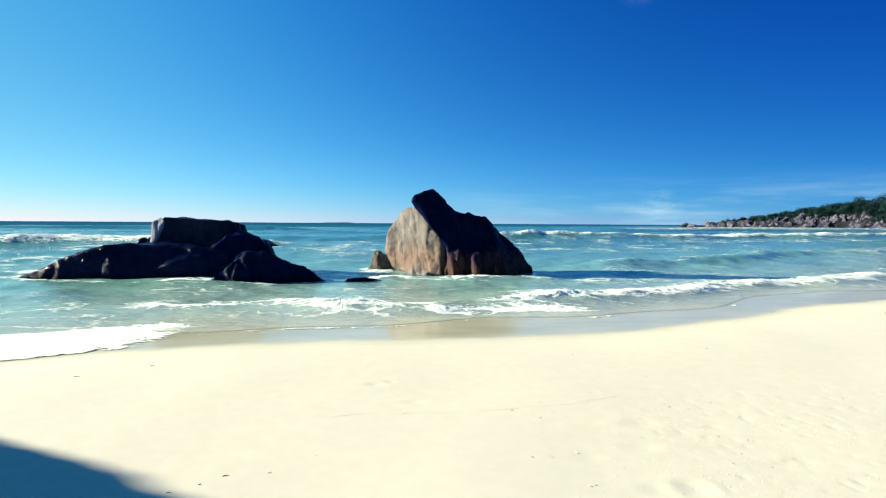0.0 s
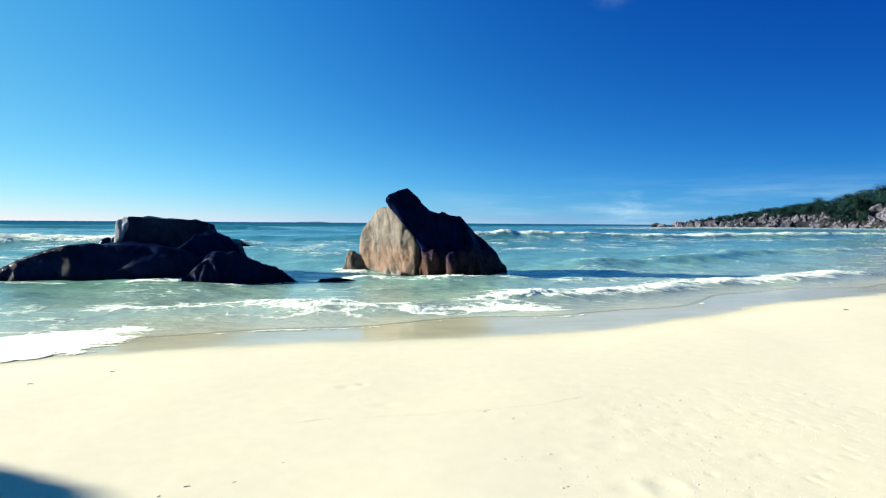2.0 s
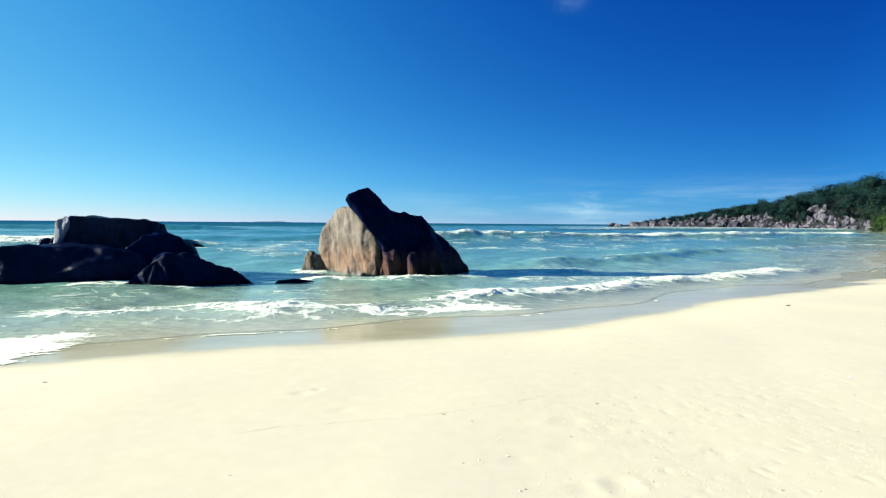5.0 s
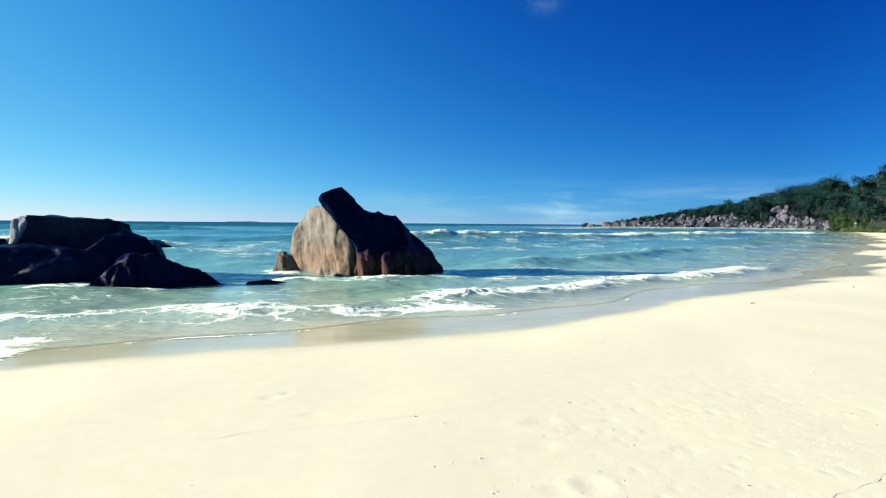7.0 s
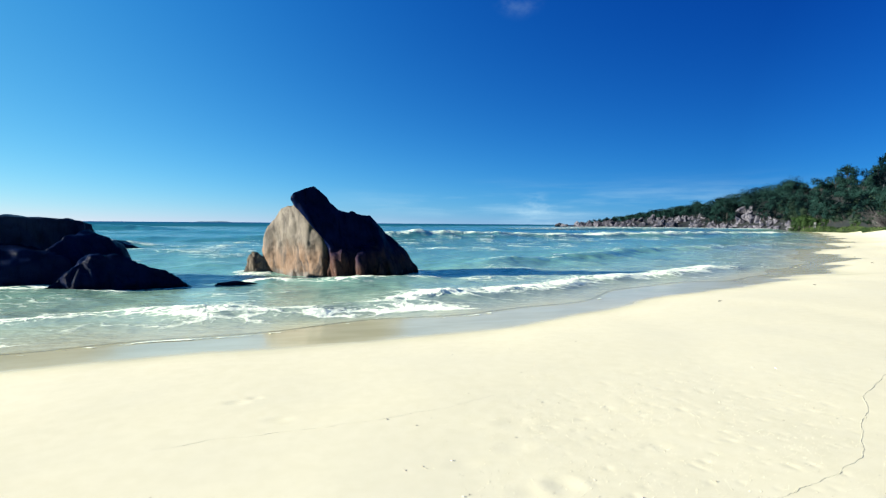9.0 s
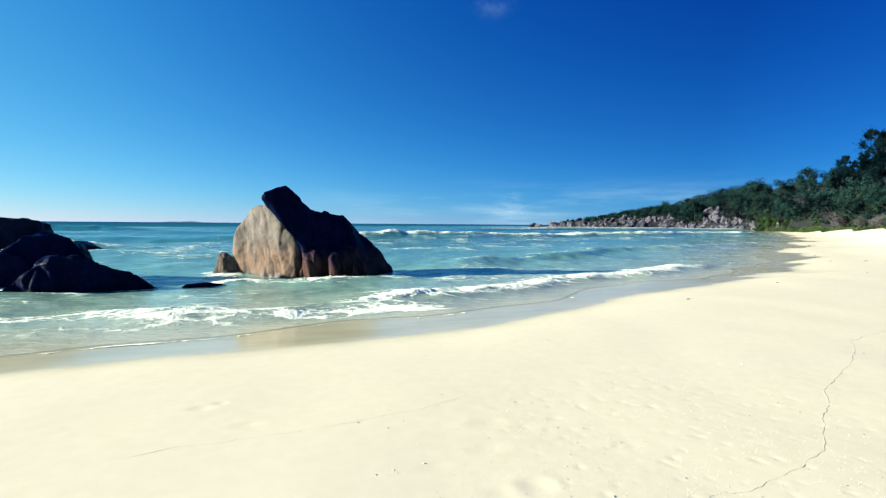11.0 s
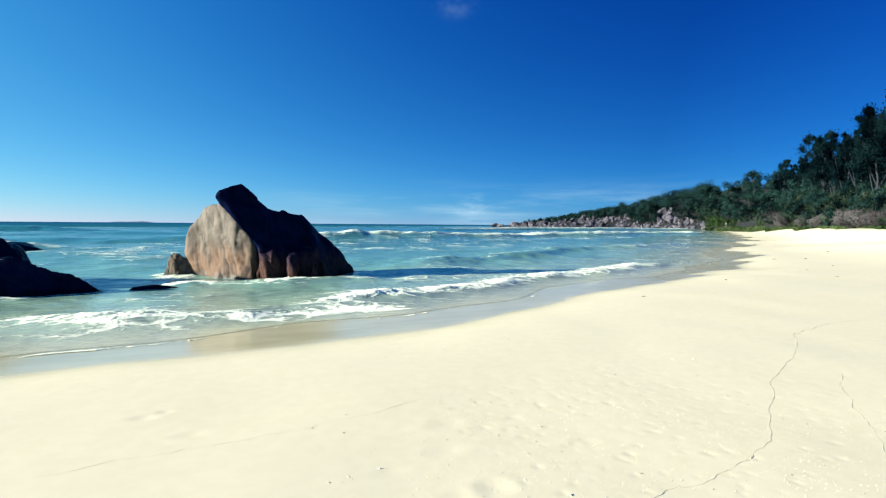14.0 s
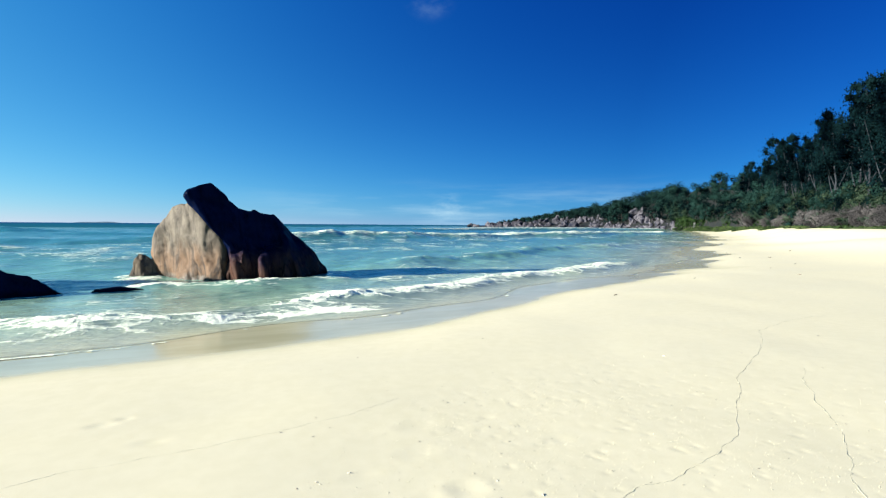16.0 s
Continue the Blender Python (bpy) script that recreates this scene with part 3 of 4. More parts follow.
SLAB_DARK = [
    [(-0.96, 16.75, 2.51), (-1.04, 16.7, 2.29), (-0.92, 16.62, 2.4), (-0.71, 16.85, 2.62), (-0.35, 17, 2.75), (-0.38, 17.8, 2.76), (0.04, 17, 2.31), (0.41, 17.2, 1.99), (0.41, 18, 1.98), (-0.91, 16.72, 2.07), (-0.45, 16.55, 1.52), (0.08, 16.42, 0.81), (0.49, 16.6, 0.62), (0.95, 17, 1.2), (-0.94, 17.6, 2.33)],
    [(0.2, 17.1, 1.95), (0.6, 17.2, 1.9), (0.73, 17.9, 1.92), (0.12, 16.5, 0.8), (0.12, 16.45, -0.7), (0.49, 16.45, -0.7), (0.49, 16.62, 0.91), (0.94, 16.85, -0.7), (0.97, 18.6, -0.7), (0.42, 18.6, -0.7), (0.95, 17.1, 1.2), (-0.31, 17.2, 1.4)],
    [(0.72, 17.12, 1.86), (0.84, 17.1, 2), (0.96, 17.15, 2), (1.12, 17.3, 1.85), (0.93, 17.8, 1.97), (0.62, 16.95, 1.2), (0.77, 16.75, 0.91), (0.83, 16.55, -0.7), (1.03, 16.55, -0.7), (1.51, 17.1, -0.7), (1.32, 17.25, 1.2), (1.3, 18.6, -0.7), (1.15, 18, 1.6)],
    [(1.13, 17.5, 1.62), (1.32, 17.35, 1.74), (1.47, 17.35, 1.84), (1.61, 17.9, 1.79), (1.96, 17.6, 1.42), (1.25, 17, 0.9), (1.34, 16.8, -0.7), (1.59, 16.85, -0.7), (2.25, 17.4, -0.7), (2.42, 18.8, -0.7), (2.18, 17.7, 0.87), (1.6, 17, 0.7)],
    [(1.5, 17.36, 1.8), (1.85, 16.62, 0.79), (2.26, 16.2, -0.2), (2.4, 16.1, -0.7), (1.66, 17.75, 1.5), (2, 17.75, 1.44), (2.29, 17.75, 1.04), (2.72, 17.85, 0.64), (3.42, 18.1, -0.10), (3.7, 18.5, -0.7), (1.9, 16.4, -0.7), (3.61, 19.3, -0.7), (1.66, 19, -0.7)],
    [(0.2, 16.2, -0.7), (2.1, 16.2, -0.7), (0.25, 16.42, 0.55), (1.8, 16.6, 0.6), (0.3, 17.5, 0.9), (2.0, 17.5, 1.1), (0.3, 17.5, -0.7), (2.2, 17.5, -0.7)],
    [(0.30, 16.34, 0.52), (0.52, 16.20, 0.60), (0.74, 16.36, 0.62), (0.38, 15.98, -0.1), (0.57, 15.84, -0.7), (0.28, 16.1, -0.7), (0.78, 16.05, -0.7), (0.62, 16.9, 1.2), (0.3, 16.9, 0.9), (0.75, 17, -0.7), (0.3, 17, -0.7)],
    [(0.98, 16.3, 0.48), (1.12, 16.14, 0.50), (1.30, 16.35, 0.58), (1.0, 15.86, -0.1), (1.16, 15.66, -0.7), (0.92, 16.0, -0.7), (1.42, 15.95, -0.7), (1.2, 16.9, 0.95), (1.0, 17, -0.7), (1.4, 17, -0.7)],
    [(1.63, 16.25, 0.14), (1.75, 16.06, 0.22), (1.92, 16.3, 0.24), (1.66, 15.86, -0.2), (1.80, 15.72, -0.7), (1.58, 16.0, -0.7), (2.02, 16.0, -0.7), (1.8, 16.8, 0.5), (1.6, 17, -0.7), (2.0, 17, -0.7)],
    [(0.4, 17.35, 2), (0.81, 17.3, 1.89), (1.19, 17.3, 1.79), (1.48, 17.45, 1.79), (1.65, 17.6, 1.71), (0.5, 17.1, 1.3), (1.21, 17.2, 1.09), (1.74, 17.5, 1.19), (0.63, 18.2, 1.93), (1.49, 18.2, 1.77), (1.27, 18.2, 0.96)]]


def rock_part(name, pieces, material, parent, label, **kw):
    ob = new(name, rock_mesh(name, pieces, material, **kw))
    ob.parent = parent
    ob.matrix_parent_inverse = parent.matrix_basis.inverted()
    return tagged(ob, label)


rock_part("lower_slab", SLAB_TAN, TAN, stack, "sunlit tan granite with faint run-off streaks", voxel=0.045, smooth=9, rough=0.10, flute=0.05, seed=3.1, flute_scale=1.9, cracks=0.35)
# the leaning slab's shade comes from its near-black colour
rock_part("leaning_slab", SLAB_DARK, SHADED, stack, "fluted granite leaning over the tan slab, shade painted into its dark colour", voxel=0.042, smooth=2, rough=0.085, flute=0.15, seed=7.7, flute_scale=2.6, cracks=0.9)
rock_thing("rock", [[(-2.83, 18.9, -0.12), (-2.7, 18.8, 0.3), (-2.55, 18.7, 0.57), (-2.42, 18.7, 0.53), (-2.05, 18.6, 0.27), (-1.67, 18.5, -0.14), (-2.95, 19.1, -0.7), (-1.59, 18.4, -0.7), (-2.26, 18.2, -0.7), (-2.13, 19.8, -0.7), (-2.43, 19.4, 0.24)]],
           DUSK, "small pointed tan rock beside the tall boulder", voxel=0.03, smooth=2, rough=0.085, scale=2.2, seed=1.3, cracks=0.9)

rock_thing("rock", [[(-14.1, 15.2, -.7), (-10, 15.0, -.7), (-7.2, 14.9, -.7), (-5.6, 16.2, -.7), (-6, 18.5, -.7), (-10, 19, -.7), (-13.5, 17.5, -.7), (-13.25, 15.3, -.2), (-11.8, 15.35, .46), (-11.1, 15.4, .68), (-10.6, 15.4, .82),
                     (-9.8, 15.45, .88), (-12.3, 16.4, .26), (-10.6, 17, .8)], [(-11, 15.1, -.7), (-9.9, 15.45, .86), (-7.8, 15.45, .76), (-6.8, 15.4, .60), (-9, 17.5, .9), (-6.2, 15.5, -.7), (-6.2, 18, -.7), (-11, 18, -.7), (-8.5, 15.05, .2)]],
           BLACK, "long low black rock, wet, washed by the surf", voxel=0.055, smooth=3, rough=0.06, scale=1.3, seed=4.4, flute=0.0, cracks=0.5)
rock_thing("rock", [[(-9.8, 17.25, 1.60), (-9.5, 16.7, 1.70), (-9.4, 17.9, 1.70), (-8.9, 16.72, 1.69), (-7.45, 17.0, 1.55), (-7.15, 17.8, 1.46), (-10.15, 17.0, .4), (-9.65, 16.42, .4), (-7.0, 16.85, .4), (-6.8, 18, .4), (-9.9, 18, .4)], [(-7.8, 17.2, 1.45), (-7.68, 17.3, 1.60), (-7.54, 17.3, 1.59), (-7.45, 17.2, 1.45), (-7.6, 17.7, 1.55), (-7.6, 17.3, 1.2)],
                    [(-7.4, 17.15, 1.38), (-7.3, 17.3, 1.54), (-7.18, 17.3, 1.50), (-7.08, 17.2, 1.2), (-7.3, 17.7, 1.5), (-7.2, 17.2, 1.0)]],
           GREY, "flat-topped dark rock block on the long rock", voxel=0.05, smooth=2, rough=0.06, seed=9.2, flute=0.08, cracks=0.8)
# added flake that paints the sunlit left end of the dark block
rock_thing("rock", [[(-10.12, 17.0, .75), (-9.98, 16.8, 1.12), (-9.80, 16.66, 1.56), (-9.60, 16.72, 1.73), (-9.40, 16.56, 1.62), (-9.58, 16.45, .98), (-9.86, 16.42, .7), (-9.4, 17.0, 1.0), (-9.5, 16.9, .7)]],
           SUNLIT, "added pale rock flake, painting the sunlit end of the dark block", voxel=0.035, smooth=2, rough=0.05, scale=2.0, seed=12.3, cracks=0.6)
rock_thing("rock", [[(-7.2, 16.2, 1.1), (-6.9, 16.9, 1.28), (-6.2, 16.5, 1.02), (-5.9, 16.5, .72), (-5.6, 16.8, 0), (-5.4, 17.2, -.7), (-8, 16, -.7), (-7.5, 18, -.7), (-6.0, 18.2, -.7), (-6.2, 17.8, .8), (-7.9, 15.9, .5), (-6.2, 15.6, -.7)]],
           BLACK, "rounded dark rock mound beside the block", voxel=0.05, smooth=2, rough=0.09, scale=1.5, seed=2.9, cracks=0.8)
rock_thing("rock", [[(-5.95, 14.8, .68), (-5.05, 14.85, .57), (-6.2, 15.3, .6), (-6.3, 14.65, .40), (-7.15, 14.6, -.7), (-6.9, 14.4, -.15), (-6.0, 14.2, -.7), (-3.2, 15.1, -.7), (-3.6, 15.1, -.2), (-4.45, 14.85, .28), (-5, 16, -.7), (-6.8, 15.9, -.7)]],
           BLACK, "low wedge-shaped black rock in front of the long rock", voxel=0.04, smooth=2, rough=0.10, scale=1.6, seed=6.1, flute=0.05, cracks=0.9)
rock_thing("rock", [[(-3.15, 14.95, -.35), (-2.9, 14.8, -.15), (-2.4, 14.75, -.08), (-1.8, 14.75, -.2), (-1.6, 14.7, -.5), (-2.4, 15.3, -.2), (-2.4, 15.4, -.6), (-2.4, 14.4, -.5)]],
           BLACK, "flat black rock just awash", voxel=0.04, smooth=4, rough=0.03, seed=5.1)
rock_thing("rock", [[(-15.5, 36, -.8), (-14.6, 35.8, .35), (-13.4, 35.8, .22), (-12.2, 35.9, .0), (-11.2, 36, -.6), (-13.5, 37.5, .2), (-13.5, 38, -.8), (-13.5, 35, -.8)]],
           BLACK, "low dark reef rock far behind the mound", voxel=0.09, smooth=3, rough=0.10, seed=8.1)
for k, (px, py, pz, s) in enumerate(((-11.7, 19.2, .95, .30), (-11.25, 19.1, 1.05, .34), (-10.75, 19.2, 1.02, .42), (-10.3, 19.1, 1.15, .5), (-9.95, 18.6, 1.3, .45))):
    rock_thing("rock", [[(px - s, py, -.6), (px - s * .8, py - s * .4, pz - s * .4), (px - s * .1, py, pz), (px + s * .5, py - s * .2, pz - s * .15), (px + s, py, -.6), (px, py + s, pz - s * .5), (px, py - s, -.6), (px, py + s, -.6)]],
               BLACK, "small jagged rock behind the long rock", group="jagged rocks", voxel=0.06, smooth=2, rough=0.05, seed=k * 3.3)
# unseen boulder added up the beach to throw the shade on the near sand
rock_thing("boulder", [[(-12.6, -5, -.8), (-12.6, 6.3, -.8), (-10.6, 6.8, -.8), (-9.8, -5, -.8), (-11.0, 4.32, 1.96), (-11.0, 3.77, 2.4), (-11.0, 2.52, 3.3), (-11.1, -.4, 4.2), (-11.1, -3.5, 3.4), (-12.2, 1.6, 2.6)]],
           SHADED, "added unseen dark boulder at the water's edge, shading the near sand", "boulder", voxel=0.1, smooth=3, rough=0.05, seed=11.1)


# ---- headland and wooded hillside ----
BASE_AZ = [20, 27, 30, 33, 37, 41, 45, 48.5, 51, 54, 58, 62, 66, 72, 84]
BASE_R = [470, 440, 405, 372, 332, 300, 262, 226, 178, 134, 100, 76, 60, 52, 48]
RIDGE_EL = [-0.3, -0.15, 0.15, 0.55, 1.15, 1.75, 2.55, 3.45, 3.6, 3.75, 4.3, 5.0, 5.6, 6.2, 6.5]


def polar(az, r):
    return r * math.sin(radians(az)), r * math.cos(radians(az))


def hill_z(az, r):
    rb, el = np.interp(az, BASE_AZ, BASE_R), np.interp(az, BASE_AZ, RIDGE_EL)
    rr = rb * 1.25 + 14
    zb = np.where(az > 49, 1.36, -0.6)
    top = 1.55 + rr * np.tan(np.radians(el))
    u = (r - rb) / (rr - rb)
    return np.where(u < 1, zb + (np.maximum(top, zb) - zb) * np.clip(u, 0, 1) ** 0.85, np.maximum(top, zb) - 0.04 * (r - rr))


def hill():
    az = np.arange(24, 85, 0.5)
    u = np.concatenate([[-0.1], np.linspace(0, 1, 16), np.linspace(1.15, 2.6, 8)])
    a, q = np.meshgrid(az, u, indexing="ij")
    rb = np.interp(a, BASE_AZ, BASE_R)
    r = rb + q * (rb * 0.25 + 14)
    x, y = r * np.sin(np.radians(a)), r * np.cos(np.radians(a))
    z = hill_z(a, r) + np.where(q < 0, -1.5, 0) + 0.5 * vnoise(x, y, 0.07, 3, 4.0) * np.clip(q, 0, 1)
    n, m = a.shape
    idx = np.arange(n * m).reshape(n, m)
    quads = np.stack([idx[:-1, :-1], idx[1:, :-1], idx[1:, 1:], idx[:-1, 1:]], -1)[:, :, ::-1].reshape(-1, 4)
    return tagged(link_mesh("hillside", np.stack([x, y, z], -1).reshape(-1, 3), quads, SOIL), "low hillside under dark green coastal wood", "hill", kind="structure")


hill()
rng = np.random.default_rng(5)


def leaf_cloud(centers, radii, counts, size, squash=0.8, gen=rng, droop=0.0, slim=0.36, soft=False):
    """Many small leaf blades filling uneven crowns: verts and faces."""
    idx = np.repeat(np.arange(len(counts)), counts)
    n = len(idx)
    way = gen.normal(size=(n, 3))
    way /= np.linalg.norm(way, axis=1)[:, None]
    far = gen.uniform(0.45, 1.0, n) ** 0.6
    lump = 1 + 0.28 * np.sin(way[:, 0] * 4 + idx * 1.7) * np.sin(way[:, 1] * 5 + idx) + 0.2 * np.sin(way[:, 2] * 6 + idx * 2.3)
    if soft:
        far = np.abs(gen.normal(0, 0.62, n))
    p = centers[idx] + way * (far * lump)[:, None] * radii[idx][:, None] * np.array([1, 1, squash])
    ln = size[idx] * gen.uniform(0.6, 1.4, n)
    out = way + gen.normal(size=(n, 3)) * 0.26
    a = np.cross(out, gen.normal(size=(n, 3)))
    a[:, 2] -= droop * np.linalg.norm(a, axis=1)
    a /= np.linalg.norm(a, axis=1)[:, None]
    b = np.cross(a, out)
    b /= np.linalg.norm(b, axis=1)[:, None] + 1e-9
    a, b = a * ln[:, None], b * (ln * slim)[:, None]
    v = np.stack([p - a * 0.5, p + b - a * 0.05, p + a * 0.5, p - b - a * 0.05], 1).reshape(-1, 3)
    return v, np.arange(n * 4).reshape(n, 4)


def far_woods():
    """The closed canopy of the hillside, out to the headland."""
    n = 2300
    az = np.concatenate([rng.uniform(29.5, 49, 1000), rng.uniform(48, 72, n - 1000)])
    low = np.interp(az, [29, 36, 40.5, 41.3, 43.4, 44, 46.5, 48.5, 49], [0.75, 0.55, 0.5, 0.12, 0.12, 0.5, 0.42, 0.1, -0.02])
    u = low + rng.uniform(0, 1, n) ** 0.85 * (1.2 - low)
    u[1850:] = rng.uniform(0.06, 0.34, n - 1850)
    rb = np.interp(az, BASE_AZ, BASE_R)
    r = rb + u * (rb * 0.25 + 14)
    big = rng.uniform(0, 1, n) < 0.45
    rad = np.clip(r * 0.0075, 0.7, 1.9) * rng.uniform(0.6, 1.1, n) * np.where(big, 2.1, 0.9)
    rad *= np.interp(az, [30, 36, 44, 48.5, 49.8, 53.6, 55], [0.45, 0.7, 1.0, 1.0, 0.55, 0.55, 1.0]) * np.clip(0.45 + u * 2.2, 0.45, 1.0)
    z = hill_z(az, r) + rad * (0.35 + np.where(big, rng.uniform(0.1, 0.95, n), 0.0))
    c = np.stack([r * np.sin(np.radians(az)), r * np.cos(np.radians(az)), z], -1)
    for name, material, label, own in (("far_woods", LEAF_HILL, "dense dark green coastal scrub wood covering the hillside", slice(0, 1850)),
                                       ("understorey", LEAF_UNDER, "olive green scrub along the foot of the wood", slice(1850, n))):
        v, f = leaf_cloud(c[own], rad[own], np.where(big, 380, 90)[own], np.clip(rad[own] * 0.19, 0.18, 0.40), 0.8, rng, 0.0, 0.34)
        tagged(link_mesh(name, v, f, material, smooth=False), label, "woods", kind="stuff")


far_woods()


# boulders of the headland
def boulder_mesh(seed):
    g = np.random.default_rng(seed)
    pts = g.normal(size=(13, 3))
    pts /= np.linalg.norm(pts, axis=1)[:, None]
    pts *= np.array([1.0, 0.75, 0.9]) * g.uniform(0.8, 1.1, (13, 1))
    me = hull_object([tuple(p) for p in pts.tolist()])
    bm = bmesh.new()
    bm.from_mesh(me)
    bmesh.ops.bevel(bm, geom=bm.edges[:], offset=0.045, segments=1, profile=0.6, affect="EDGES", clamp_overlap=True)
    bmesh.ops.triangulate(bm, faces=bm.faces[:])
    bmesh.ops.subdivide_edges(bm, edges=[e for e in bm.edges if e.calc_length() > 0.35], cuts=1, use_grid_fill=False)
    for v in bm.verts:
        v.co += v.normal * 0.05 * noise.fractal(v.co * 1.6 + Vector((seed, 0, 0)), 1.0, 2.0, 3)
    bm.to_mesh(me)
    bm.free()
    me.name = "headland_boulder"
    me.materials.append(PINK)
    return me


boulders = [boulder_mesh(40 + i) for i in range(9)]
LOOKS = ("weathered pink-grey granite boulder on the rocky headland", "rounded pinkish granite boulder piled at the water's edge")
count = 0
spots = []
for i in range(330):
    az = 29.0 + 20.0 * rng.uniform(0, 1) ** 0.8
    u = rng.uniform(0, 1) ** 1.3 * np.interp(az, [29, 36, 44, 48.5], [0.8, 0.62, 0.48, 0.12])
    if 41.2 < az < 43.4 and u > 0.07:
        u *= 0.15
    spots.append((az, u, (0.7 + 2.5 * rng.uniform(0, 1) ** 2.6) * np.interp(az, [29, 38, 46, 49], [1.1, 1.15, 0.9, 0.55])))
spots += [(44.5, 0.45, 3.6), (45.2, 0.5, 3.3), (45.0, 0.28, 3.0), (44.2, 0.22, 2.7), (45.8, 0.2, 2.3), (26.3, 0.0, 4.2), (26.75, 0.02, 4.8), (27.2, 0.0, 2.6), (28.6, 0.03, 5.0), (29.1, 0.05, 5.4), (29.7, 0.06, 4.6), (30.5, 0.08, 5.2), (31.6, 0.12, 5.4)]
for az, u, s in spots:
    rb = float(np.interp(az, BASE_AZ, BASE_R))
    r = rb + u * (rb * 0.25 + 14)
    x, y = polar(az, r)
    ob = new("boulder", boulders[count % 9])
    ob.matrix_basis = pose(x, y, float(hill_z(np.array(az), np.array(r))) + s * 0.25, *rng.uniform(-40, 40, 2), rng.uniform(0, 360)) @ Matrix.Diagonal((s, s, s * float(rng.uniform(0.7, 1.35)), 1))
    tagged(ob, LOOKS[count % 2], "boulder", "headland boulders")
    count += 1


# ---- trees ----
def tube(path, radii, sides=7):
    verts, faces = [], []
    for i, (p, r) in enumerate(zip(path, radii)):
        for k in range(sides):
            a = 2 * math.pi * k / sides
            verts.append((p[0] + r * math.cos(a), p[1] + r * math.sin(a), p[2]))
    for i in range(len(path) - 1):
        for k in range(sides):
            a, b = i * sides + k, i * sides + (k + 1) % sides
            faces.append((a, b, b + sides, a + sides))
    faces.append(tuple(range((len(path) - 1) * sides, len(path) * sides)))
    return verts, faces


def feathery_tree(seed, tall, wide, bare, leaves, leaf, name="tree"):
    """A shore pine of unit scale in metres: bent trunk, rising limbs, drooping feathery clumps."""
    g = np.random.default_rng(seed)
    thing = empty_thing(name, (0, 0, 0), "tall feathery dark green shore tree with pale trunk", "tree", "shore trees")
    lean = g.normal(0, 0.05, 2)
    steps = 9
    path = [(lean[0] * tall * (i / steps) ** 1.5 + g.normal(0, 0.05), lean[1] * tall * (i / steps) ** 1.5 + g.normal(0, 0.05), tall * 0.88 * i / steps - 0.3) for i in range(steps + 1)]
    v, f = tube(path, [0.15 * tall / 16 * (1 - 0.85 * i / steps) + 0.02 for i in range(steps + 1)])
    link_mesh("trunk", v, f, PALE_BARK, thing)
    # side stems that fork off low and rise bare into the crown
    for k in range(3):
        a, h0 = g.uniform(0, 2 * math.pi), g.uniform(0.04, 0.2) * tall
        lean_out = g.uniform(0.10, 0.19) * tall
        stem = [(math.cos(a) * lean_out * q ** 0.8, math.sin(a) * lean_out * q ** 0.8, h0 + (0.62 * tall - h0) * q) for q in (0.0, 0.3, 0.65, 1.0)]
        sv, sf = tube(stem, [0.075, 0.06, 0.04, 0.02], 6)
        link_mesh("stem", sv, sf, PALE_BARK, thing)
    cs, rs = [], []
    for k in range(19):
        h = bare + (0.97 - bare) * (k + g.uniform(0, 0.8)) / 19.5
        a = g.uniform(0, 2 * math.pi)
        reach = wide * (1.05 - h) ** 0.7 * g.uniform(0.55, 1.1)
        i = min(h / 0.90, 0.99) * steps
        i0 = min(int(i), steps - 1)
        p0 = np.array(path[i0]) * (1 - (i - i0)) + np.array(path[i0 + 1]) * (i - i0)
        p2 = p0 + np.array([math.cos(a) * reach, math.sin(a) * reach, reach * g.uniform(0.3, 0.9)])
        p1 = (p0 + p2) / 2 + np.array([0, 0, -0.08 * reach])
        lv, lf = tube([tuple(p0), tuple(p1), tuple(p2)], [0.05, 0.035, 0.012], 5)
        link_mesh("limb", lv, lf, PALE_BARK, thing)
        for q in (0.5, 0.78, 1.02):
            cs.append(p0 + (p2 - p0) * q + g.normal(0, 0.25, 3) * reach * 0.35)
            rs.append(reach * g.uniform(0.32, 0.52))
    for k in range(10):
        h = bare * 1.15 + (1 - bare * 1.15) * (k + 0.6) / 10
        i0 = min(int(h * steps), steps)
        cs.append(np.array(path[i0]) + g.normal(0, 0.35, 3))
        rs.append(wide * (0.40 - 0.22 * h))
    cs, rs = np.array(cs), np.array(rs)
    v, f = leaf_cloud(cs, rs, np.full(len(rs), leaves), np.full(len(rs), leaf), 1.15, g, 0.9, 0.2, True)
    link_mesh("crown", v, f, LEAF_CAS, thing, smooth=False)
    return thing


